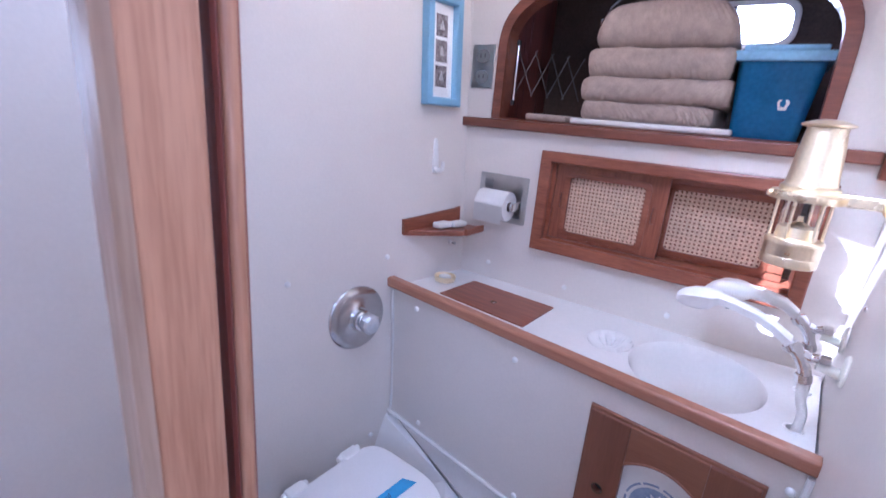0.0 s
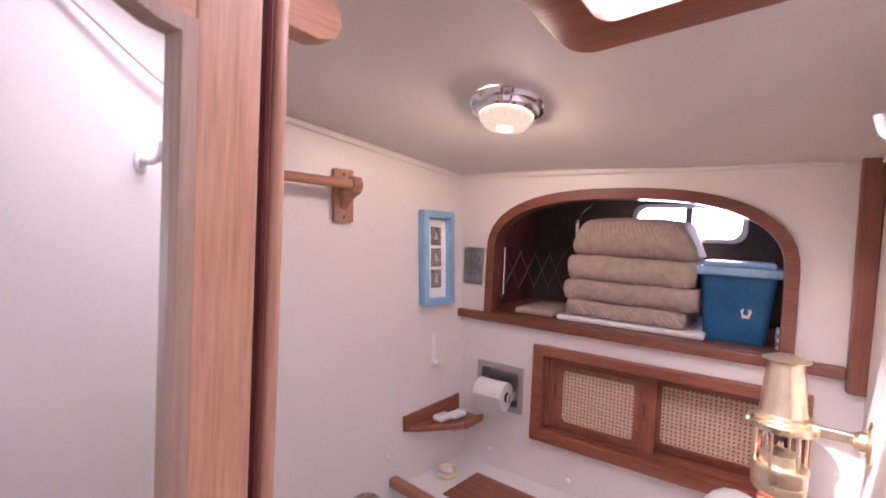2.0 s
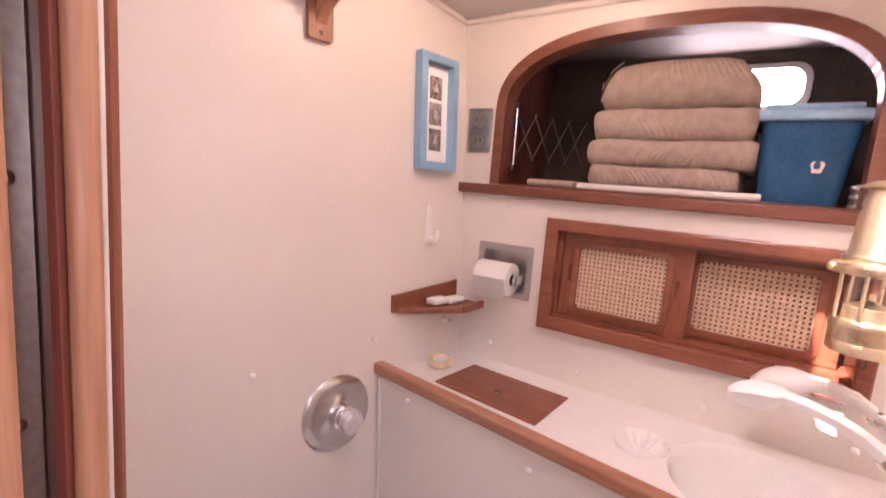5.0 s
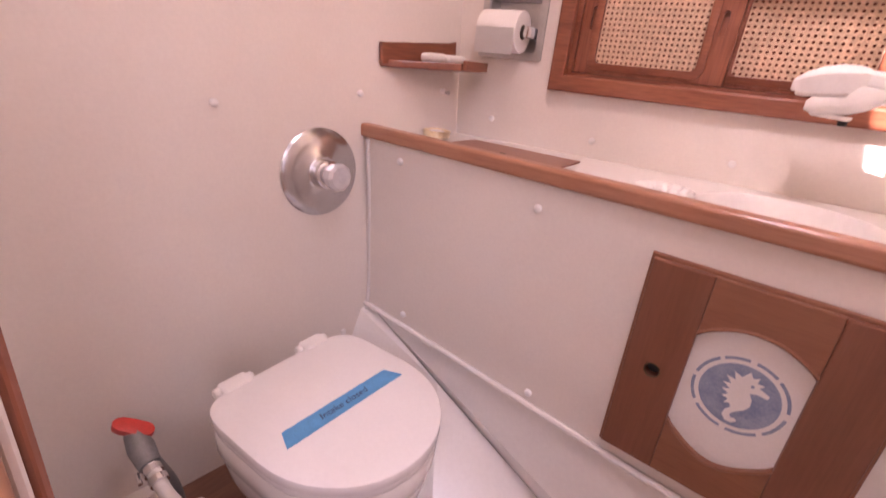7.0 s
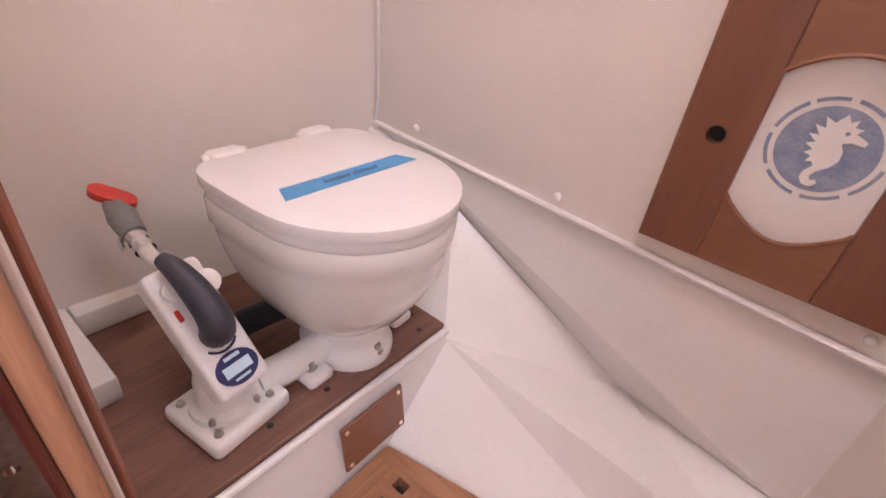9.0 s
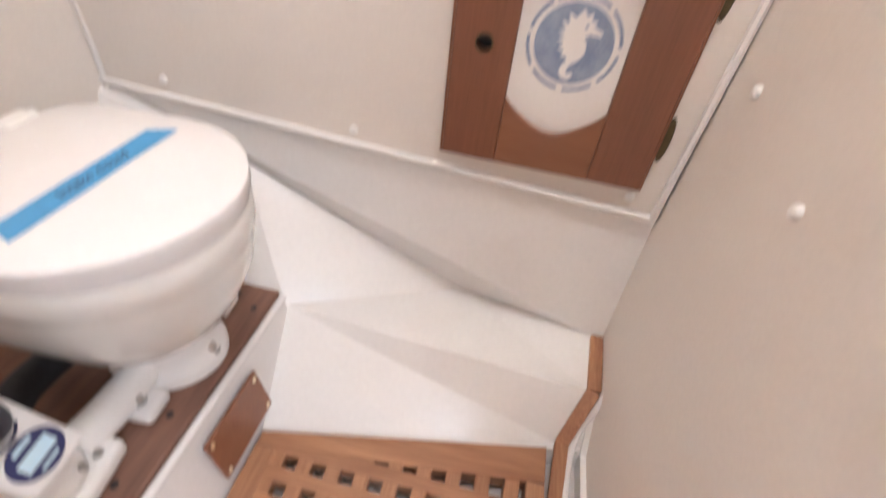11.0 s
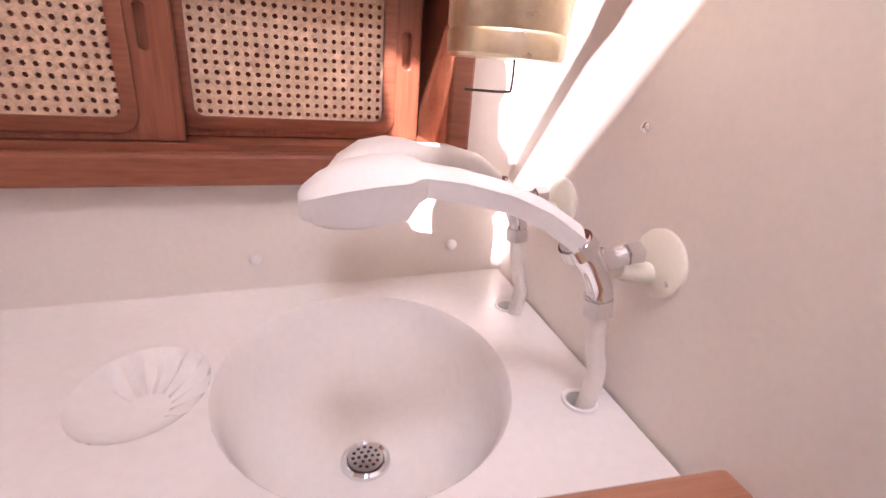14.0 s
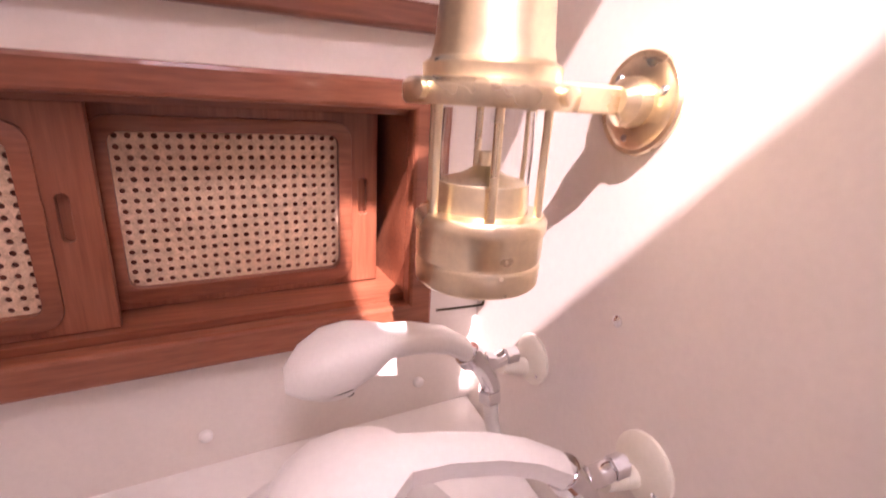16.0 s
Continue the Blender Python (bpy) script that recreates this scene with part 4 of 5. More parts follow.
TM = Matrix.Translation((TC.x, TC.y, 0)) @ pose(0, 0, 0, 0, 0, YAW)
toi = thing("toilet", (TC.x, TC.y, 0.211), "white manual sea toilet with closed lid on a teak platform", "toilet")
part("lid", slab(B(), seat_outline(), [], 0.020, TM @ pose(0, 0, 0.560), 0.008), SEAT_WHITE, toi, "closed white lid", True)
part("seat", slab(B(), seat_outline(0.972), [], 0.0195, TM @ pose(0, 0, 0.540), 0.006), SEAT_WHITE, toi, "white seat ring", True)
bm = B()
tmp = []
for s, z, dx in ((0.97, 0.5395, 0.0), (0.985, 0.534, 0), (0.98, 0.500, 0), (0.955, 0.492, 0), (0.945, 0.476, 0), (0.91, 0.438, 0.0), (0.84, 0.395, -0.005), (0.72, 0.345, -0.012), (0.58, 0.308, -0.02), (0.44, 0.284, -0.02), (0.40, 0.262, -0.02)):
    tmp.append([bm.verts.new(TM @ Vector((x * s + dx, y * s, z))) for x, y in seat_outline()])
for a, b in zip(tmp, tmp[1:]):
    for i in range(len(a)):
        bm.faces.new((a[i], a[(i + 1) % len(a)], b[(i + 1) % len(a)], b[i]))
bm.faces.new(tmp[0]), bm.faces.new(tmp[-1])
part("bowl", bm, CERAMIC, toi, "rounded white ceramic bowl", True)
bm = B()
lathe(bm, [(0.0, 0.2365), (0.100, 0.2365), (0.101, 0.250), (0.096, 0.262), (0.086, 0.272), (0.082, 0.29), (0.088, 0.32)], TM @ pose(-0.01, 0, -0.025), 36, 0.86)
for y in (-0.112, 0.112):
    box(bm, (-0.02, y - 0.028, 0.2116), (0.05, y + 0.028, 0.237), 0.010, TM, 3)
part("foot", bm, PLASTIC, toi, "white bolted foot", True)
for y in (-0.095, 0.095):
    bm = B()
    box(bm, (-0.216, y - 0.03, 0.544), (-0.178, y + 0.03, 0.584), 0.008, TM, 3)
    cyl(bm, TM @ Vector((-0.204, y - 0.04, 0.570)), TM @ Vector((-0.204, y + 0.04, 0.570)), 0.010, seg=14, bevel=0.002)
    part("hinge", bm, PLASTIC, toi, "white plastic hinge block", True)
for x, y in ((0.018, 0.115), (0.018, -0.115), (0.075, 0.0)):
    part("bolt", lathe(B(), [(0, 0.279), (0.006, 0.278), (0.0085, 0.274), (0.0085, 0.264), (0.013, 0.2635), (0.013, 0.258)], TM @ pose(x, y, -0.025), 12), STEEL, toi, "steel fixing bolt", True)

tape = thing("tape_strip", (-0.690, 0.604, 0.581), "strip of blue masking tape with handwriting on the lid", "tape")
d = Vector((0.0, 0.23, 0)).normalized()
TP = cols(d, Vector((0, 0, 1)).cross(d), (0, 0, 1), (-0.690, 0.604, 0.5806))
n = 26
top = [(-0.122 + 0.244 * i / n, 0.0185 + 0.001 * random.random()) for i in range(n + 1)]
low = [(0.122 - 0.244 * i / n + (0.018 if i == 0 else -0.014 if i == n else 0), -0.0185 - 0.001 * random.random()) for i in range(n + 1)]
strip = part("strip", slab(B(), low + top, [], 0.0005, TP), BLUE_TAPE, tape)
cu = bpy.data.curves.new("writing", "FONT")
cu.body, cu.size, cu.align_x, cu.align_y, cu.extrude, cu.shear = "Intake closed", 0.021, "CENTER", "CENTER", 0.0001, 0.25
tob = bpy.data.objects.new("writing_curve", cu)
tm = bpy.data.meshes.new_from_object(tob)
bpy.data.objects.remove(tob)
bm = B()
bm.from_mesh(tm)
bpy.data.meshes.remove(tm)
bm.transform(TP @ pose(0.0, 0.0, 0.0008))
part("writing", bm, INK, strip, "dark handwritten words")

# hand pump beside the bowl
pump = thing("toilet_pump", (-0.70, 0.36, 0.211), "white hand pump with a dark grey handle beside the bowl", "pump")
PM = Matrix.Translation((-0.697, 0.345, 0.2115)) @ pose(0, 0, 0, 0, 0, 8) @ Matrix.Scale(0.9, 4)
bm = B()
box(bm, (-0.075, -0.075, 0), (0.075, 0.085, 0.038), 0.012, PM, 3)
lathe(bm, [(0.062, 0.036), (0.060, 0.050), (0.048, 0.057), (0.046, 0.062), (0.045, 0.105), (0.041, 0.112), (0.041, 0.165)], PM, 28)
part("base", bm, PLASTIC, pump, "white bolted pump base", True)
dots("screw", [PM @ pose(x, y, 0) for x, y in ((0.052, -0.052), (0.052, 0.055), (-0.052, -0.052), (-0.052, 0.055))], [(0, 0.045), (0.006, 0.044), (0.009, 0.037)], STEEL, pump, "steel cap screw", 12)
HM = PM @ pose(0.010, -0.005, 0.150, 0, 47, 0)
part("body", box(B(), (-0.170, -0.046, 0.0), (0.062, 0.046, 0.050), 0.012, HM, 3), PLASTIC, pump, "white sloping valve body", True)
badge = part("badge", slab(B(), disc(0.022, 0.0, 0.028, 0.036, 28), [], 0.0015, HM @ pose(0, 0, 0.052)), NAVY, pump, "dark oval badge")
for q in (rect(0.014, 0.032, -0.024, 0.024), rect(0.0, 0.006, -0.014, 0.014), rect(0.038, 0.042, -0.014, 0.014)):
    part("badge_bar", slab(B(), q, [], 0.0008, HM @ pose(0, 0, 0.0536)), PALE_PRINT, badge, "pale bar on the badge")
bm = B()
tube(bm, [HM @ Vector(p) for p in ((-0.042, 0.0, 0.050), (-0.046, 0.0, 0.070), (-0.070, -0.002, 0.088), (-0.115, -0.006, 0.092), (-0.155, -0.010, 0.084), (-0.180, -0.014, 0.072))], 0.02, 14, [0.022, 0.024, 0.023, 0.020, 0.016, 0.011])
part("handle", bm, DARK_GREY, pump, "dark grey rubber grip", True)
part("gland", cyl(B(), HM @ Vector((-0.12, 0.03, 0.05)), HM @ Vector((-0.12, 0.03, 0.072)), 0.018, seg=16, bevel=0.003), PLASTIC, pump, "white plastic gland nut", True)
part("gland", cyl(B(), HM @ Vector((-0.13, -0.022, 0.05)), HM @ Vector((-0.13, -0.022, 0.068)), 0.014, seg=16, bevel=0.003), PLASTIC, pump, "white plastic gland nut", True)
part("outlet_pipe", tube(B(), [PM @ Vector((0.01, 0.06, 0.035)), PM @ Vector((0.03, 0.16, 0.036)), PM @ Vector((0.04, 0.30, 0.036))], 0.03, 16), PLASTIC, pump, "white outlet pipe", True)
dots("bolt", [PM @ pose(0.058 * math.cos(a), 0.058 * math.sin(a), 0.045) for a in (0.5, 1.8, 3.4, 5.3)], [(0, 0.012), (0.005, 0.011), (0.007, 0.006), (0.007, 0)], STEEL, pump, "steel neck bolt", 10)
part("dial_arc", slab(B(), [(-0.042 + 0.034 * math.cos(radians(w)), 0.034 * math.sin(radians(w))) for w in range(-50, 51, 10)] + [(-0.042 + 0.030 * math.cos(radians(w)), 0.030 * math.sin(radians(w))) for w in range(50, -51, -10)], [], 0.0006, HM @ pose(0, 0, 0.0505)), INK, pump, "dark printed arc")
for x, y, c in ((-0.092, -0.030, RED), (-0.075, 0.033, NAVY)):
    part("dial_mark", slab(B(), rect(x - 0.010, x + 0.010, y - 0.004, y + 0.004, 0.002), [], 0.0006, HM @ pose(0, 0, 0.0505)), c, pump, "small printed mark")
part("hose", tube(B(), [PM @ Vector((-0.07, 0.03, 0.08)), PM @ Vector((-0.10, 0.12, 0.08)), PM @ Vector((-0.10, 0.26, 0.05))], 0.026, 14), BLACK, pump, "black rubber hose", True)

sc = thing("seacock", (-1.0, 0.37, 0.3), "valve with a red handle on a hose by the bulkhead", "valve")
V0, V1 = Vector((-0.985, 0.345, 0.492)), HM @ Vector((-0.165, 0.01, 0.02))
wing = [((0.015 + 0.021 * math.cos(w) ** 4) * math.cos(w), (0.015 + 0.021 * math.cos(w) ** 4) * math.sin(w)) for w in (2 * math.pi * k / 36 for k in range(36))]
part("handle", slab(B(), wing, [], 0.014, Matrix.Translation(V0) @ pose(0, 0, 0.004, 12, 22, 50), 0.004), RED, sc, "red winged handle", True)
part("valve_body", tube(B(), [V0, V0.lerp(V1, 0.16) + Vector((0, 0, -0.012)), V0.lerp(V1, 0.34) + Vector((0, 0, -0.022))], 0.02, 14, [0.016, 0.023, 0.019]), GREY, sc, "grey valve body", True)
for f in (0.36, 0.48):
    part("clamp", tube(B(), [V0.lerp(V1, f) + Vector((0, 0, -0.024)), V0.lerp(V1, f + 0.06) + Vector((0, 0, -0.026))], 0.0165, 14), CHROME, sc, "steel hose clamp", True)
part("clamp_screw", cyl(B(), V0.lerp(V1, 0.40) + Vector((-0.012, -0.022, -0.022)), V0.lerp(V1, 0.40) + Vector((0.012, -0.026, -0.026)), 0.004, seg=8), CHROME, sc)
part("hose", tube(B(), [V0.lerp(V1, 0.33) + Vector((0, 0, -0.022)), V0.lerp(V1, 0.65) + Vector((0, 0, -0.028)), V1], 0.0125, 12), HOSE, sc, "pale hose", True)
part("tail_hose", tube(B(), [V0.lerp(V1, 0.10) + Vector((0, 0, -0.012)), (-0.985, 0.37, 0.40), (-1.0, 0.40, 0.30), (-1.0, 0.41, 0.212)], 0.012, 12), GREY, sc, "grey pipe down to the board", True)
nub = thing("drain_plug", (-0.53, 0.36, 0.036), "small black plastic plug lying on the grating", "plug")
part("body", cyl(box(B(), (-0.535, 0.34, 0.037), (-0.495, 0.385, 0.072), 0.006), (-0.53, 0.362, 0.055), (-0.575, 0.35, 0.055), 0.016, seg=14, bevel=0.003), BLACK, nub)

# ---- teak grating and the strip beside it ----
gr = thing("grating", (-0.28, 0.35, 0.0), "bare teak shower grating with square holes", "grating")
X0, X1, Y0 = -0.542, 0.018, 0.17
for i in range(9):
    x = -0.492 + 0.056 * i
    part("slat", box(B(), (x - 0.0145, Y0 + 0.03, 0.0), (x + 0.0145, 0.57 + 0.13 * (x + 0.542), 0.0335), 0.002), TEAK_RAW_Y, gr)
for j in range(9):
    y = 0.560 - 0.050 * j
    part("cross_slat", box(B(), (X0 + 0.03, y - 0.0135, 0.0), (X1 - 0.03, y + 0.0135, 0.0345), 0.002), TEAK_RAW, gr)
part("border", box(B(), (X0, Y0, -0.01), (X0 + 0.042, 0.550, 0.037), 0.003), TEAK_RAW_Y, gr)
part("border", box(B(), (X1 - 0.036, Y0, -0.01), (X1, 0.615, 0.037), 0.003), TEAK_RAW_Y, gr)
part("border", slab(B(), [(X0, 0.548), (X1, 0.618), (X1, 0.692), (X0, 0.578)], [], 0.045, pose(0, 0, -0.008), 0.003), TEAK_RAW, gr)
part("border", box(B(), (X0 + 0.042, Y0, -0.01), (X1 - 0.036, Y0 + 0.05, 0.037), 0.003), TEAK_RAW, gr)
bm = B()
side = [(0.092, 0.912, 0.151), (0.088, 0.783, 0.130), (0.050, 0.713, 0.026), (0.03, 0.50, 0.026), (0.03, 0.17, 0.026)]
st = thing("side_strip", (0.06, 0.6, 0.0), "teak strip with a white bead along the bulkhead's foot", "trim")
for p, q in zip(side, side[1:]):
    part("strip", box(B(), (-0.014, -0.006, 0), (0.014, 0.006, (Vector(q) - Vector(p)).length), 0.002, along(p, q)), TEAK_RAW_Y, st)
part("bead", tube(B(), [Vector(p) + Vector((0.022, 0, 0.008)) for p in side], 0.007, 8), WHITE_GEL, st, "white bead", True)
part("foot_panel", slab(B(), [(-0.96, -0.02), (-0.16, -0.02), (-0.16, 0.02), (-0.70, 0.02), (-0.785, 0.11), (-0.95, 0.15)], [], 0.012, RIGHT), WHITE_GEL, st)

# ---- left wall ----
val = thing("shower_valve", LEFT @ Vector((0.848, 0.91, 0)), "chrome shower mixer with a round plate and clear knob", "shower valve")
VM = LEFT @ pose(0.848, 0.912, 0)
part("plate", lathe(B(), [(0.107, 0.0), (0.107, 0.003), (0.100, 0.009), (0.080, 0.012), (0.045, 0.016), (0.040, 0.020), (0, 0.020)], VM, 48), SATIN, val, "domed chrome plate", True)
part("sleeve", lathe(B(), [(0.034, 0.020), (0.034, 0.040), (0.030, 0.043), (0.022, 0.044), (0.022, 0.050), (0, 0.05)], VM, 32), CHROME, val, "chrome sleeve", True)
part("knob", lathe(B(), [(0.016, 0.050), (0.030, 0.056), (0.033, 0.066), (0.033, 0.082), (0.026, 0.090), (0.012, 0.092), (0, 0.090)], VM, 10), mat("frosted_acrylic_knob", (0.72, 0.72, 0.74), 0.18, 0.4, vary=0.05), val, "faceted acrylic knob")

tpf = thing("paper_holder", BACK @ Vector((-0.89, 1.22, 0)), "recessed chrome paper holder with a white roll", "paper holder")
part("bezel", slab(B(), rect(-0.988, -0.795, 1.213, 1.383, 0.006), [rect(-0.968, -0.815, 1.232, 1.362)], 0.006, BACK @ pose(0, 0, 0.0006), 0.0018), STEEL, tpf, "flat steel bezel")
bm = B()
slab(bm, rect(-0.968, -0.815, 1.232, 1.362), [rect(-0.966, -0.817, 1.234, 1.360)], -0.055, BACK @ pose(0, 0, 0.001))
box(bm, (-0.968, 1.232, -0.058), (-0.815, 1.362, -0.055), 0, BACK)
part("recess", bm, STEEL, tpf, "shadowed steel recess")
bm = B()
for x in (-0.962, -0.828):
    box(bm, (x - 0.003, 1.266, -0.05), (x + 0.009, 1.294, 0.062), 0.004, BACK)
cyl(bm, BACK @ Vector((-0.955, 1.279, 0.046)), BACK @ Vector((-0.825, 1.279, 0.046)), 0.008)
part("spindle", bm, CHROME, tpf, "chrome arms and spindle", True)
roll = thing("paper_roll", BACK @ Vector((-0.89, 1.279, 0.046)), "white toilet paper roll on the holder", "paper roll")
RM = along(BACK @ Vector((-0.953, 1.279, 0.046)), BACK @ Vector((-0.84, 1.279, 0.046)))
part("roll", lathe(B(), [(0.019, 0.0), (0.051, 0.0), (0.052, 0.003), (0.052, 0.111), (0.051, 0.114), (0.019, 0.114), (0.019, 0.0)], RM, 40), PAPER, roll, smooth=True)
part("core", lathe(B(), [(0.019, 0.001), (0.0187, 0.113), (0.0165, 0.113), (0.0165, 0.001), (0.019, 0.001)], RM, 28), mat("grey_cardboard", (0.30, 0.26, 0.22), 0.9), roll, "cardboard core", True)
bm = B()
sheet = [bm.verts.new(BACK @ Vector((x, z, o))) for z, o in ((1.285, 0.0985), (1.25, 0.0985), (1.222, 0.097)) for x in (-0.952, -0.841)]
for k in (0, 2):
    bm.faces.new((sheet[k], sheet[k + 1], sheet[k + 3], sheet[k + 2]))
bmesh.ops.solidify(bm, geom=list(bm.faces), thickness=0.0008)
part("loose_end", bm, PAPER, roll)

ss = thing("soap_shelf", LEFT @ Vector((1.2, 1.17, 0)), "small teak corner shelf with a raised back", "shelf")
part("board", slab(B(), [(1.04, 0.0), (1.32, 0.0), (1.315, 0.115), (1.20, 0.135), (1.07, 0.03)], [], 0.018, LEFT @ pose(0, 1.182, 0) @ cols((1, 0, 0), (0, 0, 1), (0, -1, 0), (0, 0, 0)), 0.003), TEAK_Y, ss)
part("back", slab(B(), [(1.035, 1.17), (1.315, 1.185), (1.315, 1.245), (1.29, 1.24), (1.05, 1.222), (1.035, 1.222)], [], 0.014, LEFT @ pose(0, 0, 0.001), 0.003), TEAK_Y, ss)
part("lip", box(B(), (-0.003, -0.002, 0), (0.009, 0.022, 0.115), 0.002, along(LEFT @ Vector((1.32, 1.168, 0.12)), LEFT @ Vector((1.205, 1.168, 0.138)))), TEAK_Y, ss)
so = thing("soap", LEFT @ Vector((1.22, 1.19, 0.06)), "white soap bars on the corner shelf", "soap")
part("bar", box(B(), (1.15, 1.1835, 0.03), (1.215, 1.206, 0.075), 0.009, LEFT, 3), SOAP, so, smooth=True)
part("bar", box(B(), (1.205, 1.1835, 0.045), (1.275, 1.204, 0.09), 0.009, LEFT, 3), SOAP, so, smooth=True)

pic = thing("photo_frame", LEFT @ Vector((1.19, 1.6, 0)), "pale blue wooden frame with three small sailing photographs", "picture frame")
FX0, FX1, FZ0, FZ1 = 1.112, 1.272, 1.602, 1.948
part("frame", slab(B(), rect(FX0, FX1, FZ0, FZ1), [rect(FX0 + 0.026, FX1 - 0.026, FZ0 + 0.026, FZ1 - 0.026)], 0.034, LEFT @ pose(0, 0, 0.001), 0.004), BLUE_FRAME, pic, "pale blue frame")
mount = part("mount", slab(B(), rect(FX0 + 0.026, FX1 - 0.026, FZ0 + 0.026, FZ1 - 0.026), [], 0.006, LEFT @ pose(0, 0, 0.002)), PAPER, pic, "white mount")
for k in range(3):
    z = FZ0 + 0.095 + 0.079 * k
    ph = part("photo", slab(B(), rect(1.168, 1.220, z - 0.034, z + 0.034), [], 0.001, LEFT @ pose(0, 0, 0.0085)), PHOTO, mount, "small dark photograph")
for k in range(3):
    z = FZ0 + 0.095 + 0.079 * k
    part("sail", slab(B(), [(1.184, z - 0.012), (1.206, z - 0.012), (1.196, z + 0.02)], [], 0.0006, LEFT @ pose(0, 0, 0.0096)), SAIL, mount, "pale sail in the photograph")
gl = part("glass", slab(B(), rect(FX0 + 0.027, FX1 - 0.027, FZ0 + 0.027, FZ1 - 0.027), [], 0.0015, LEFT @ pose(0, 0, 0.0125)), CLEAR, pic, "thin cover glass")
gl.visible_shadow = False


def hook(m, label, turn=0):
    t = thing("hook", m.translation, label, "hook", "white wall hooks")
    if turn:
        part("plate", lathe(B(), [(0.022, 0), (0.022, 0.003), (0.018, 0.006), (0, 0.006)], m @ Matrix.Diagonal((0.75, 1.2, 1, 1)), 24), PLASTIC, t, smooth=True)
        part("peg", tube(B(), [m @ Vector(p) for p in ((0, 0, 0.004), (0, -0.004, 0.03), (0.0, 0.006, 0.048), (0, 0.034, 0.056))], 0.006, 10, [0.009, 0.007, 0.006, 0.007]), PLASTIC, t, "", True)
    else:
        part("plate", slab(B(), [(-0.015, -0.05), (-0.011, -0.058), (0, -0.061), (0.011, -0.058), (0.015, -0.05), (0.0125, 0.0), (0.0085, 0.054), (0.005, 0.060), (0, 0.062), (-0.005, 0.060), (-0.0085, 0.054), (-0.0125, 0.0)], [], 0.007, m, 0.0025), PLASTIC, t, smooth=True)
        part("peg", tube(B(), [m @ Vector(p) for p in ((0, -0.040, 0.005), (0, -0.050, 0.022), (0, -0.040, 0.038), (0, -0.018, 0.042))], 0.008, 12, [0.010, 0.009, 0.008, 0.006]), PLASTIC, t, "", True)
    return t


hook(LEFT @ pose(1.186, 1.432, 0), "white plastic hook stuck on the cream wall")
hook(RIGHT @ pose(-0.83, 2.035, 0), "white curved coat hook holding a cable", 1)
hook(RIGHT @ pose(-0.42, 1.98, 0), "white curved coat hook on the cream wall", 1)

rail = thing("towel_rail", LEFT @ Vector((0.79, 1.95, 0)), "wooden towel rail on carved brackets", "towel rail")


def rail_bracket(y):
    p = part("plate", slab(B(), rect(y - 0.034, y + 0.034, 1.888, 2.052, 0.006), [], 0.016, LEFT @ pose(0, 0, 0.0005), 0.004), TEAK_PALE, rail)
    prof = [(0.016, 1.925), (0.03, 1.945), (0.055, 1.960), (0.088, 1.972), (0.100, 1.995), (0.090, 2.018), (0.068, 2.024), (0.04, 2.012), (0.016, 2.010)]
    part("bracket", slab(B(), prof, [], 0.032, LEFT @ cols((0, 0, 1), (0, 1, 0), (-1, 0, 0), (y + 0.016, 0, 0)), 0.005), TEAK_PALE, rail, "", True)
    dots("screw", [LEFT @ pose(y, z, 0.0165) for z in (1.905, 2.036)], [(0, 0.0015), (0.005, 0.001), (0.006, 0)], BRONZE, p, "dark screw")


rail_bracket(0.788)
rail_bracket(0.28)
part("rod", cyl(B(), LEFT @ Vector((0.28, 1.998, 0.075)), LEFT @ Vector((0.80, 1.998, 0.075)), 0.0145, seg=18), TEAK_PALE_X, rail, "round wooden rod", True)

corb = thing("handhold", (-0.60, 0.2, 2.15), "rounded teak handhold bracket under the ceiling", "bracket")
pr = [(0.131, 2.06), (0.16, 2.105), (0.20, 2.14), (0.25, 2.155), (0.305, 2.152), (0.335, 2.162), (0.348, 2.185), (0.342, 2.212), (0.32, 2.226), (0.131, 2.262)]
part("bracket", slab(B(), pr, [], 0.042, cols((0, 1, 0), (0, 0, 1), (1, 0, 0), (-0.625, 0, 0)), 0.007), TEAK_PALE_X, corb, smooth=True)

out_ = thing("outlet", BACK @ Vector((-1.03, 1.74, 0)), "steel double power outlet plate on the back wall", "outlet")
pl = part("plate", slab(B(), rect(-1.072, -0.985, 1.674, 1.815, 0.005), [], 0.006, BACK @ pose(0, 0, 0.0006), 0.002), STEEL, out_)
for z in (1.71, 1.778):
    s = part("socket", slab(B(), disc(-1.028, z, 0.027, 0.023, 24), [], 0.004, BACK @ pose(0, 0, 0.0068), 0.0012), GREY, pl, "grey socket face")
    for x in (-1.0365, -1.0195):
        part("slot", box(B(), (x - 0.0015, z - 0.004, 0.0109), (x + 0.0015, z + 0.007, 0.0114), 0, BACK), BLACK, out_)

# ---- ceiling ----
cz = up_ceiling(-0.65, 0.945)
cl = thing("ceiling_lamp", (-0.65, 0.945, cz), "round chrome dome lamp, lit, on the ceiling", "ceiling lamp")
CM = Matrix.Translation((-0.65, 0.945, cz + 0.004)) @ pose(0, 0, 0, -11, -4, 0) @ Matrix.Scale(1.13, 4)
part("base", lathe(B(), [(0.091, 0.0), (0.092, -0.006), (0.086, -0.014), (0.078, -0.016), (0.074, -0.026), (0.064, -0.030), (0.060, -0.024)], CM, 40), CHROME, cl, "stepped chrome ring", True)
l = part("lens", lathe(B(), [(0.062, -0.026), (0.061, -0.040), (0.052, -0.052), (0.03, -0.060), (0, -0.062)], CM, 40), LENS, cl, "ribbed glass dome", True)
l.visible_shadow = False
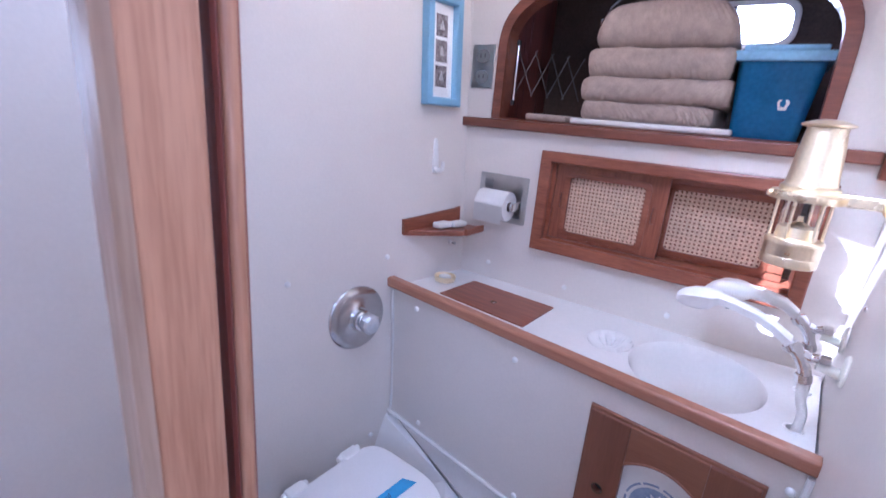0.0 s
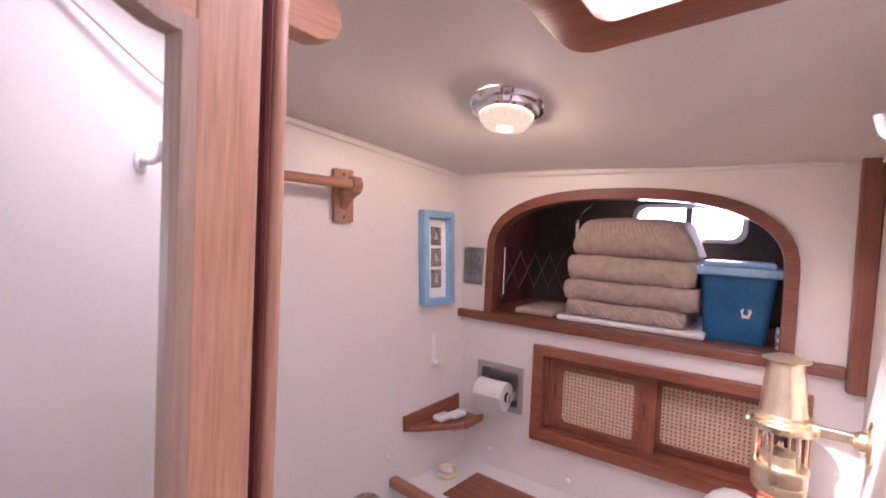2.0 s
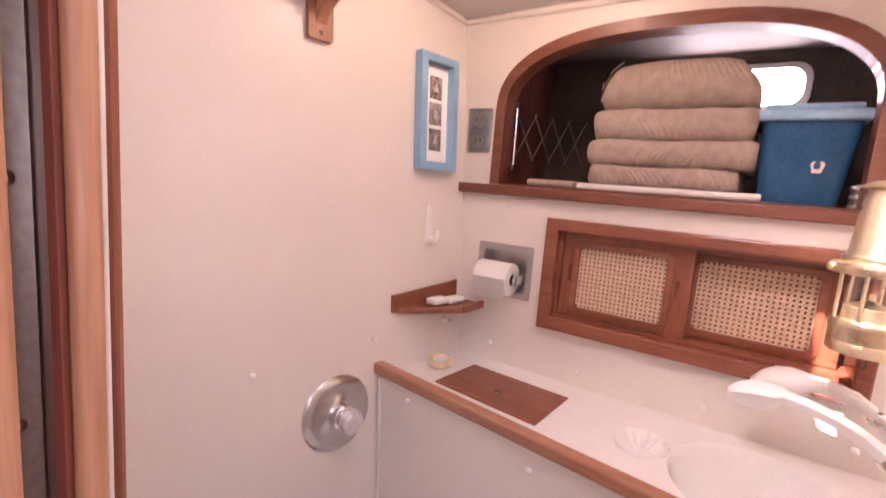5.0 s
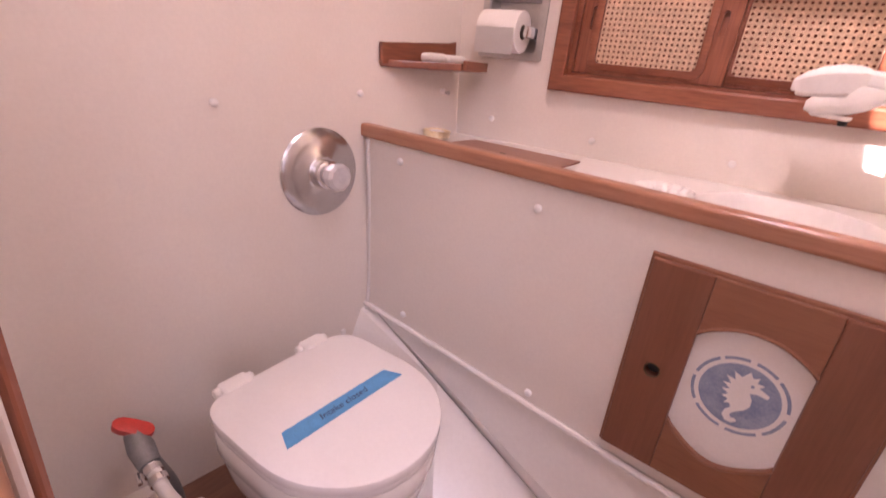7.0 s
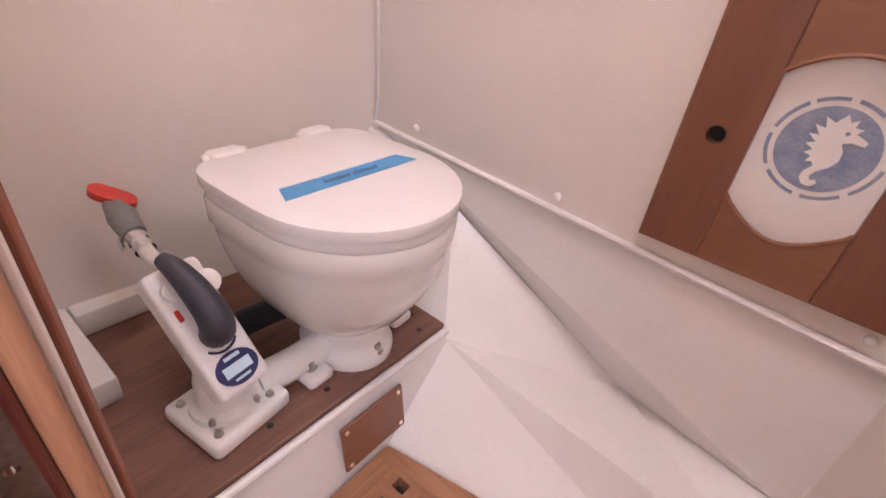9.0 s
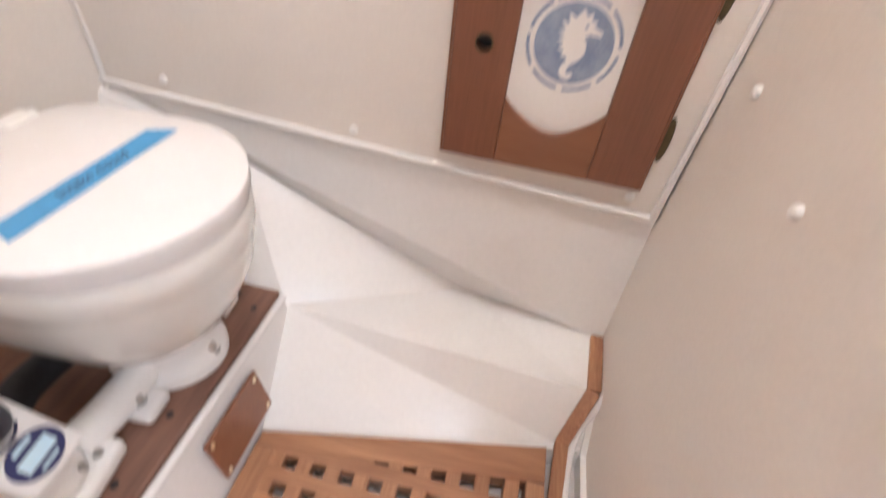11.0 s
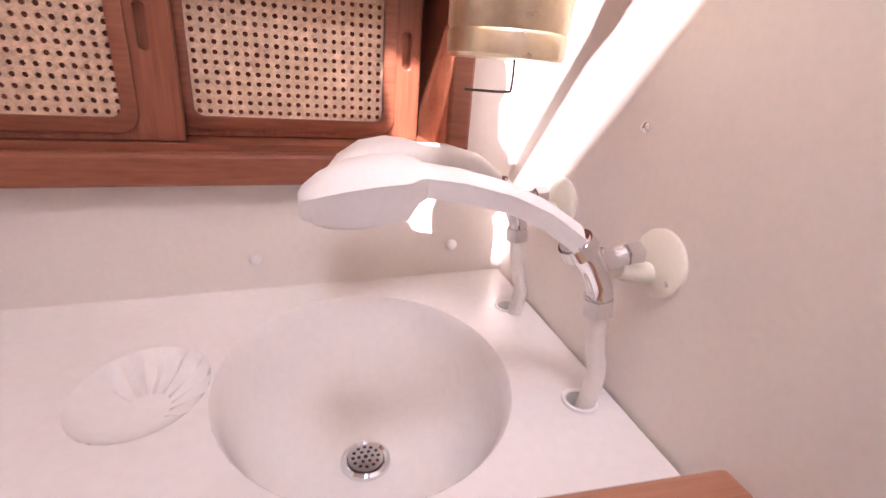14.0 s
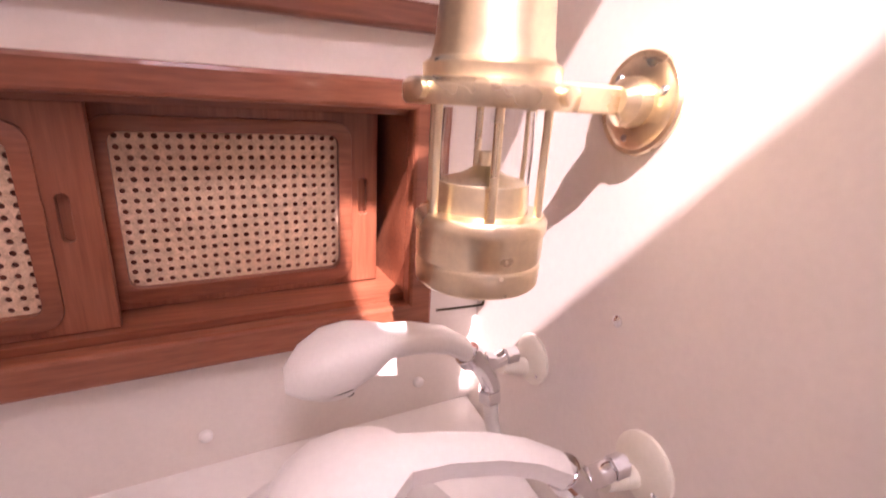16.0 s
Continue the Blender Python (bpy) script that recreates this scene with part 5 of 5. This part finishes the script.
# glowing cap just proud of the lens paints in the lamp's hot spot
bu = part("bulb", lathe(B(), [(0.020, -0.0605), (0.016, -0.0625), (0.008, -0.0635), (0, -0.064)], CM, 24), HOT_SPOT_GLOW, cl, "glowing cap on the glass for the lamp's hot spot", True)
bu.visible_shadow = False
dots("screw", [CM @ pose(0.083 * math.cos(k * math.pi / 3), 0.083 * math.sin(k * math.pi / 3), -0.014) for k in range(6)], [(0, -0.006), (0.004, -0.004), (0.005, 0)], STEEL, cl)

hatch = thing("skylight", (-0.10, 0.5, 2.28), "deck hatch with a rounded teak surround, bright sky above", "skylight")
HA = (up_ceiling(-0.2, 0.35) - up_ceiling(-0.2, 0.65)) / 0.3
HM2 = cols((1, -0.1, 0), (0.1, 1, -HA), (0.0, HA, 1), (-0.135, 0.498, up_ceiling(-0.135, 0.498)))
part("surround", slab(B(), rect(-0.285, 0.190, -0.362, 0.275, 0.055), [rect(-0.192, 0.115, -0.325, 0.205, 0.035)], 0.022, HM2 @ pose(0, 0, -0.026), 0.007), TEAK_X, hatch, "wide teak surround", True)
part("coaming", slab(B(), rect(-0.211, 0.134, -0.346, 0.226, 0.035), [rect(-0.197, 0.120, -0.332, 0.210, 0.035)], 0.085, HM2 @ pose(0, 0, -0.003)), WHITE_GEL, hatch, "white coaming")
g = part("pane", slab(B(), rect(-0.207, 0.130, -0.342, 0.222, 0.035), [], 0.006, HM2 @ pose(0, 0, 0.083)), CLEAR, hatch, "clear acrylic pane")
g.visible_shadow = False
part("seal", tube(B(), [HM2 @ Vector((x, y, 0.078)) for x, y in ((-0.125, -0.15), (-0.125, 0.0), (-0.118, 0.03), (-0.09, 0.047), (0.0, 0.055), (0.10, 0.06), (0.145, 0.06))], 0.0025, 8), GREY, hatch, "grey seal line under the pane", True)
# unseen slab added to block outside light; its hole trims the sun beam
deck = B()
slab(deck, rect(-2.2, 3.5, -3.2, 0.05), [rect(0.45, 1.35, -1.65, -0.75)], 0.03, pose(0, 0, 2.56))
slab(deck, rect(-2.2, 3.5, 0.05, 2.2), [rect(-0.46, 0.11, 0.075, 0.80)], 0.03, pose(0, 0, 2.56))
structure("deck", deck, WHITE_GEL, "unseen white deck slab that blocks outside light", "deck")

# ---- linen locker contents ----
sheet = thing("bed_sheet", BACK @ Vector((-0.47, 1.578, -0.2)), "folded white sheet under the towels", "sheet")
part("cloth", box(B(), (-0.695, 1.578, -0.42), (-0.235, 1.596, -0.022), 0.006, BACK, 3), LINEN, sheet, smooth=True)
cloth2 = thing("folded_cloth", BACK @ Vector((-0.77, 1.578, -0.15)), "grey folded cloth lying at the locker's side", "cloth")
part("cloth", box(B(), (-0.86, 1.578, -0.30), (-0.71, 1.600, -0.03), 0.008, BACK, 3), TOWEL, cloth2, smooth=True)


def towel(x0, x1, z0, z1, o0, o1, seed, mound=0.0):
    """A folded towel: a soft rounded loop drawn across, ribbed in slanting rows."""
    t = thing("towel", BACK @ Vector(((x0 + x1) / 2, z0, (o0 + o1) / 2)), "folded ribbed beige towel in a stack", "towel", "stack of towels")
    bm = B()
    h, d, slant = z1 - z0, o1 - o0, 1 if seed % 2 else -1
    r = h * 0.46
    loop = [(o0, 0.0), (o0, h)]
    n_top, n_front = 10, 16
    loop += [(o0 + (d - r) * i / n_top, h) for i in range(1, n_top)]
    loop += [(o1 - r + r * math.sin(math.pi * i / n_front) ** 0.75, h / 2 + h / 2 * math.cos(math.pi * i / n_front)) for i in range(n_front + 1)]
    loop += [(o1 - r - (d - r) * i / 4, 0.0) for i in range(1, 4)]
    rows, N = [], 150
    for k in range(N + 1):
        u = k / N
        end = min(1.0, (1 - abs(2 * u - 1)) * 9)
        soft = 0.80 + 0.20 * math.sqrt(max(0.0, 1 - (1 - end) ** 2))
        row = []
        for o, z in loop:
            x = x0 + (x1 - x0) * u
            n = noise.noise(Vector((x * 8 + seed * 3, z * 9, o * 6 + seed)))
            f = noise.noise(Vector((x * 26 + seed * 7, z * 20, o * 20)))
            up = z / h
            x += (n * 0.010 if 0.02 < u < 0.98 else n * 0.012) - mound * (2 * u - 1) * 0.055 * up ** 1.5
            zz = h / 2 + (z - h / 2) * soft + up * (n * 0.007 + f * 0.002) - mound * up * h * 0.16 * abs(2 * u - 1) ** 2.5
            rib = 0.0021 * math.sin((x0 + (x1 - x0) * u) * 400 + slant * (z + abs(o - o1)) * 300)
            oo = o + (n * 0.006 + f * 0.0015 + rib if o > o0 + 0.05 else 0) - (1 - end) ** 2 * 0.012
            row.append(bm.verts.new(BACK @ Vector((x, z0 + max(0.0, zz), oo))))
        rows.append(row)
    for p, q in zip(rows, rows[1:]):
        for i in range(len(loop)):
            j = (i + 1) % len(loop)
            bm.faces.new((p[i], p[j], q[j], q[i]))
    bm.faces.new(rows[0])
    bm.faces.new(rows[-1][::-1])
    part("fold", bm, TOWEL, t, smooth=True)


towel(-0.672, -0.285, 1.597, 1.654, -0.40, -0.030, 1)
towel(-0.678, -0.262, 1.653, 1.725, -0.40, -0.024, 2)
towel(-0.668, -0.268, 1.723, 1.812, -0.40, -0.026, 3)
towel(-0.660, -0.272, 1.809, 1.948, -0.40, -0.028, 4, 0.65)

tub = thing("storage_tub", BACK @ Vector((-0.165, 1.578, -0.16)), "blue plastic tub with a pale blue snap lid", "tub")
bm = B()
lo, hi = rect(-0.245, -0.085, -0.27, -0.07, 0.02), rect(-0.262, -0.064, -0.285, -0.055, 0.022)
a = [bm.verts.new(BACK @ Vector((x, 1.578, o))) for x, o in lo]
b = [bm.verts.new(BACK @ Vector((x, 1.785, o))) for x, o in hi]
for i in range(len(a)):
    j = (i + 1) % len(a)
    bm.faces.new((a[i], a[j], b[j], b[i]))
bm.faces.new(a)
bmesh.ops.solidify(bm, geom=list(bm.faces), thickness=0.003)
part("body", bm, BIN_BLUE, tub, "", True)
LIDM = BACK @ cols((1, 0, 0), (0, 0, 1), (0, 1, 0), (0, 0, 0))
bm = B()
box(bm, (-0.274, 1.776, -0.297), (-0.052, 1.802, -0.043), 0.007, BACK, 3)
box(bm, (-0.255, 1.802, -0.28), (-0.070, 1.818, -0.06), 0.006, BACK, 3)
part("lid", bm, BIN_LID, tub, "pale blue lid", True)
bm = B()
slab(bm, [(-0.145, 1.655), (-0.128, 1.655), (-0.122, 1.675), (-0.137, 1.70), (-0.150, 1.675)], [[(-0.142, 1.664), (-0.132, 1.664), (-0.130, 1.674), (-0.137, 1.688), (-0.144, 1.674)][::-1]], 0.0015, BACK @ pose(0, 0, -0.064))
part("mark", bm, PAPER, tub, "small white mark")

cloth3 = thing("striped_cloth", BACK @ Vector((-0.045, 1.578, -0.1)), "small folded cloth with dark stripes beside the tub", "cloth")
for k in range(5):
    part("stripe", box(B(), (-0.062, 1.578 + 0.011 * k, -0.14), (-0.052 + 0.024, 1.5885 + 0.011 * k, -0.05), 0.004, BACK, 2), LINEN if k % 2 == 0 else GREY, cloth3, "", True)
port = thing("portlight", BACK @ Vector((-0.38, 1.87, -0.5)), "bright oblong portlight in the dark hull side", "window")
part("frame", slab(B(), rect(-0.56, -0.153, 1.872, 2.022, 0.05), [rect(-0.54, -0.173, 1.890, 2.004, 0.042)], 0.014, BACK @ pose(0, 0, -0.498), 0.003), STEEL, port, "metal frame")
part("mullion", box(B(), (-0.362, 1.89, -0.497), (-0.338, 2.005, -0.48), 0.003, BACK), BLACK, port, "dark upright bar")
part("pane", slab(B(), rect(-0.543, -0.170, 1.887, 2.007, 0.042), [], 0.004, BACK @ pose(0, 0, -0.512)), SKYGLOW, port, "pane filled with bright sky")

DULL = mat("dull_grey_metal", (0.13, 0.125, 0.12), 0.45, 0.7, vary=0.1)
ex = thing("folding_rack", BACK @ Vector((-0.86, 1.63, -0.08)), "dull metal folding lattice rack in the locker", "rack")
part("upright", cyl(B(), BACK @ Vector((-0.935 + 0.012, 1.63, -0.05)), BACK @ Vector((-0.925, 1.835, -0.05)), 0.005, seg=10), CHROME, ex, "bright upright rod", True)
for z in (1.632, 1.828):
    part("rod_end", cyl(B(), BACK @ Vector((-0.924, z - 0.008, -0.05)), BACK @ Vector((-0.924, z + 0.008, -0.05)), 0.0075, seg=10), BLACK, ex, "black rod end", True)
for k in range(4):
    for s in (-1, 1):
        x = -0.900 + 0.036 * k
        p, q = Vector((x - 0.028, 1.735 - s * 0.075, -0.06 - 0.06 * k - s * 0.002)), Vector((x + 0.024, 1.735 + s * 0.075, -0.10 - 0.06 * k - s * 0.002))
        part("link", box(B(), (-0.004, -0.0015, 0), (0.004, 0.0015, (BACK @ q - BACK @ p).length), 0.0008, along(BACK @ p, BACK @ q)), DULL, ex)
latch = thing("latch", BACK @ Vector((-0.70, 1.93, -0.2)), "small bright metal catch inside the locker", "catch")
part("plate", box(B(), (-0.735, 1.88, -0.30), (-0.720, 1.945, -0.292), 0.002, BACK), CHROME, latch)
part("arm", tube(B(), [BACK @ Vector(p) for p in ((-0.727, 1.93, -0.29), (-0.70, 1.97, -0.27), (-0.66, 2.0, -0.26))], 0.004, 8), CHROME, latch, "", True)

# ---- cable on the right wall ----
cab2 = thing("cable", (0.1, 0.9, 2.0), "thin white cable looped over a hook", "cable")
W = lambda y, z, o=0.006: RIGHT @ Vector((-y, z, o))
part("cable", tube(B(), [W(0.16, 2.30), W(0.30, 2.21, 0.02), W(0.5, 2.115, 0.028), W(0.83, 2.04, 0.03), W(0.98, 2.07, 0.02), W(1.2, 2.10, 0.01), W(1.41, 2.085, 0.01)], 0.004, 8), CABLE, cab2, "", True)
part("cable", tube(B(), [W(0.88, 2.24), W(0.86, 2.15, 0.02), W(0.84, 2.06, 0.022), W(0.90, 2.0, 0.02), W(1.03, 2.02, 0.008)], 0.004, 8), CABLE, cab2, "", True)

# ---- screw caps ----
capm = B()
lathe(capm, [(0.0085, 0.0), (0.0085, 0.004), (0.007, 0.0065), (0.004, 0.0078), (0, 0.008)], None, 16)
cap = part("screw_cap", capm, PLASTIC, None, smooth=True)
spots = [("wall_left", LEFT @ pose(y, z, 0)) for y, z in ((0.614, 1.075), (0.974, 1.098), (1.276, 1.11), (0.28, 1.055), (0.899, 0.446))]
spots += [("counter_front", FRONT @ pose(x, z, 0)) for x, z in ((-0.93, 0.951), (-0.54, 0.937), (-0.884, 0.536), (-0.481, 0.512), (0.090, 0.936), (0.047, 0.492))]
spots += [("wall_right", RIGHT @ pose(-y, z, 0)) for y, z in ((0.848, 0.737), (0.638, 0.695), (0.427, 0.688))]
spots += [("wall_back", BACK @ pose(x, z, 0)) for x, z in ((-0.92, 1.045), (-0.613, 1.03), (-0.281, 1.033), (0.02, 1.037))]
for k, (wall, m) in enumerate(spots):
    ob = cap if k == 0 else new("screw_cap", cap.data)
    ob.parent = bpy.data.objects[wall]
    ob.matrix_basis = m
ws = B()
lathe(ws, [(0.006, 0.0), (0.0058, 0.0015), (0.003, 0.0035), (0, 0.004)], None, 14)
wsc = part("screw_head", ws, CHROME, None, "bright steel screw head", True)
wsc.parent = bpy.data.objects["wall_right"]
wsc.matrix_basis = RIGHT @ pose(-1.159, 1.267, 0)
pin = B()
lathe(pin, [(0.0035, 0.0), (0.0035, 0.012), (0.006, 0.013), (0.006, 0.017), (0, 0.018)], None, 12)
pin = part("wall_pin", pin, STEEL, None, "small metal pin", True)
pin.parent = bpy.data.objects["wall_left"]
pin.matrix_basis = LEFT @ pose(1.288, 1.105, 0)
# a highlight in the pan's corner, put in as a small white block
riv = B()
box(riv, (0.075, 0.955, 0.285), (0.10, 0.97, 0.315), 0.006)
tagged(part("fitting", riv, PLASTIC, None), "small white block in the pan's corner standing for a highlight", "fitting")
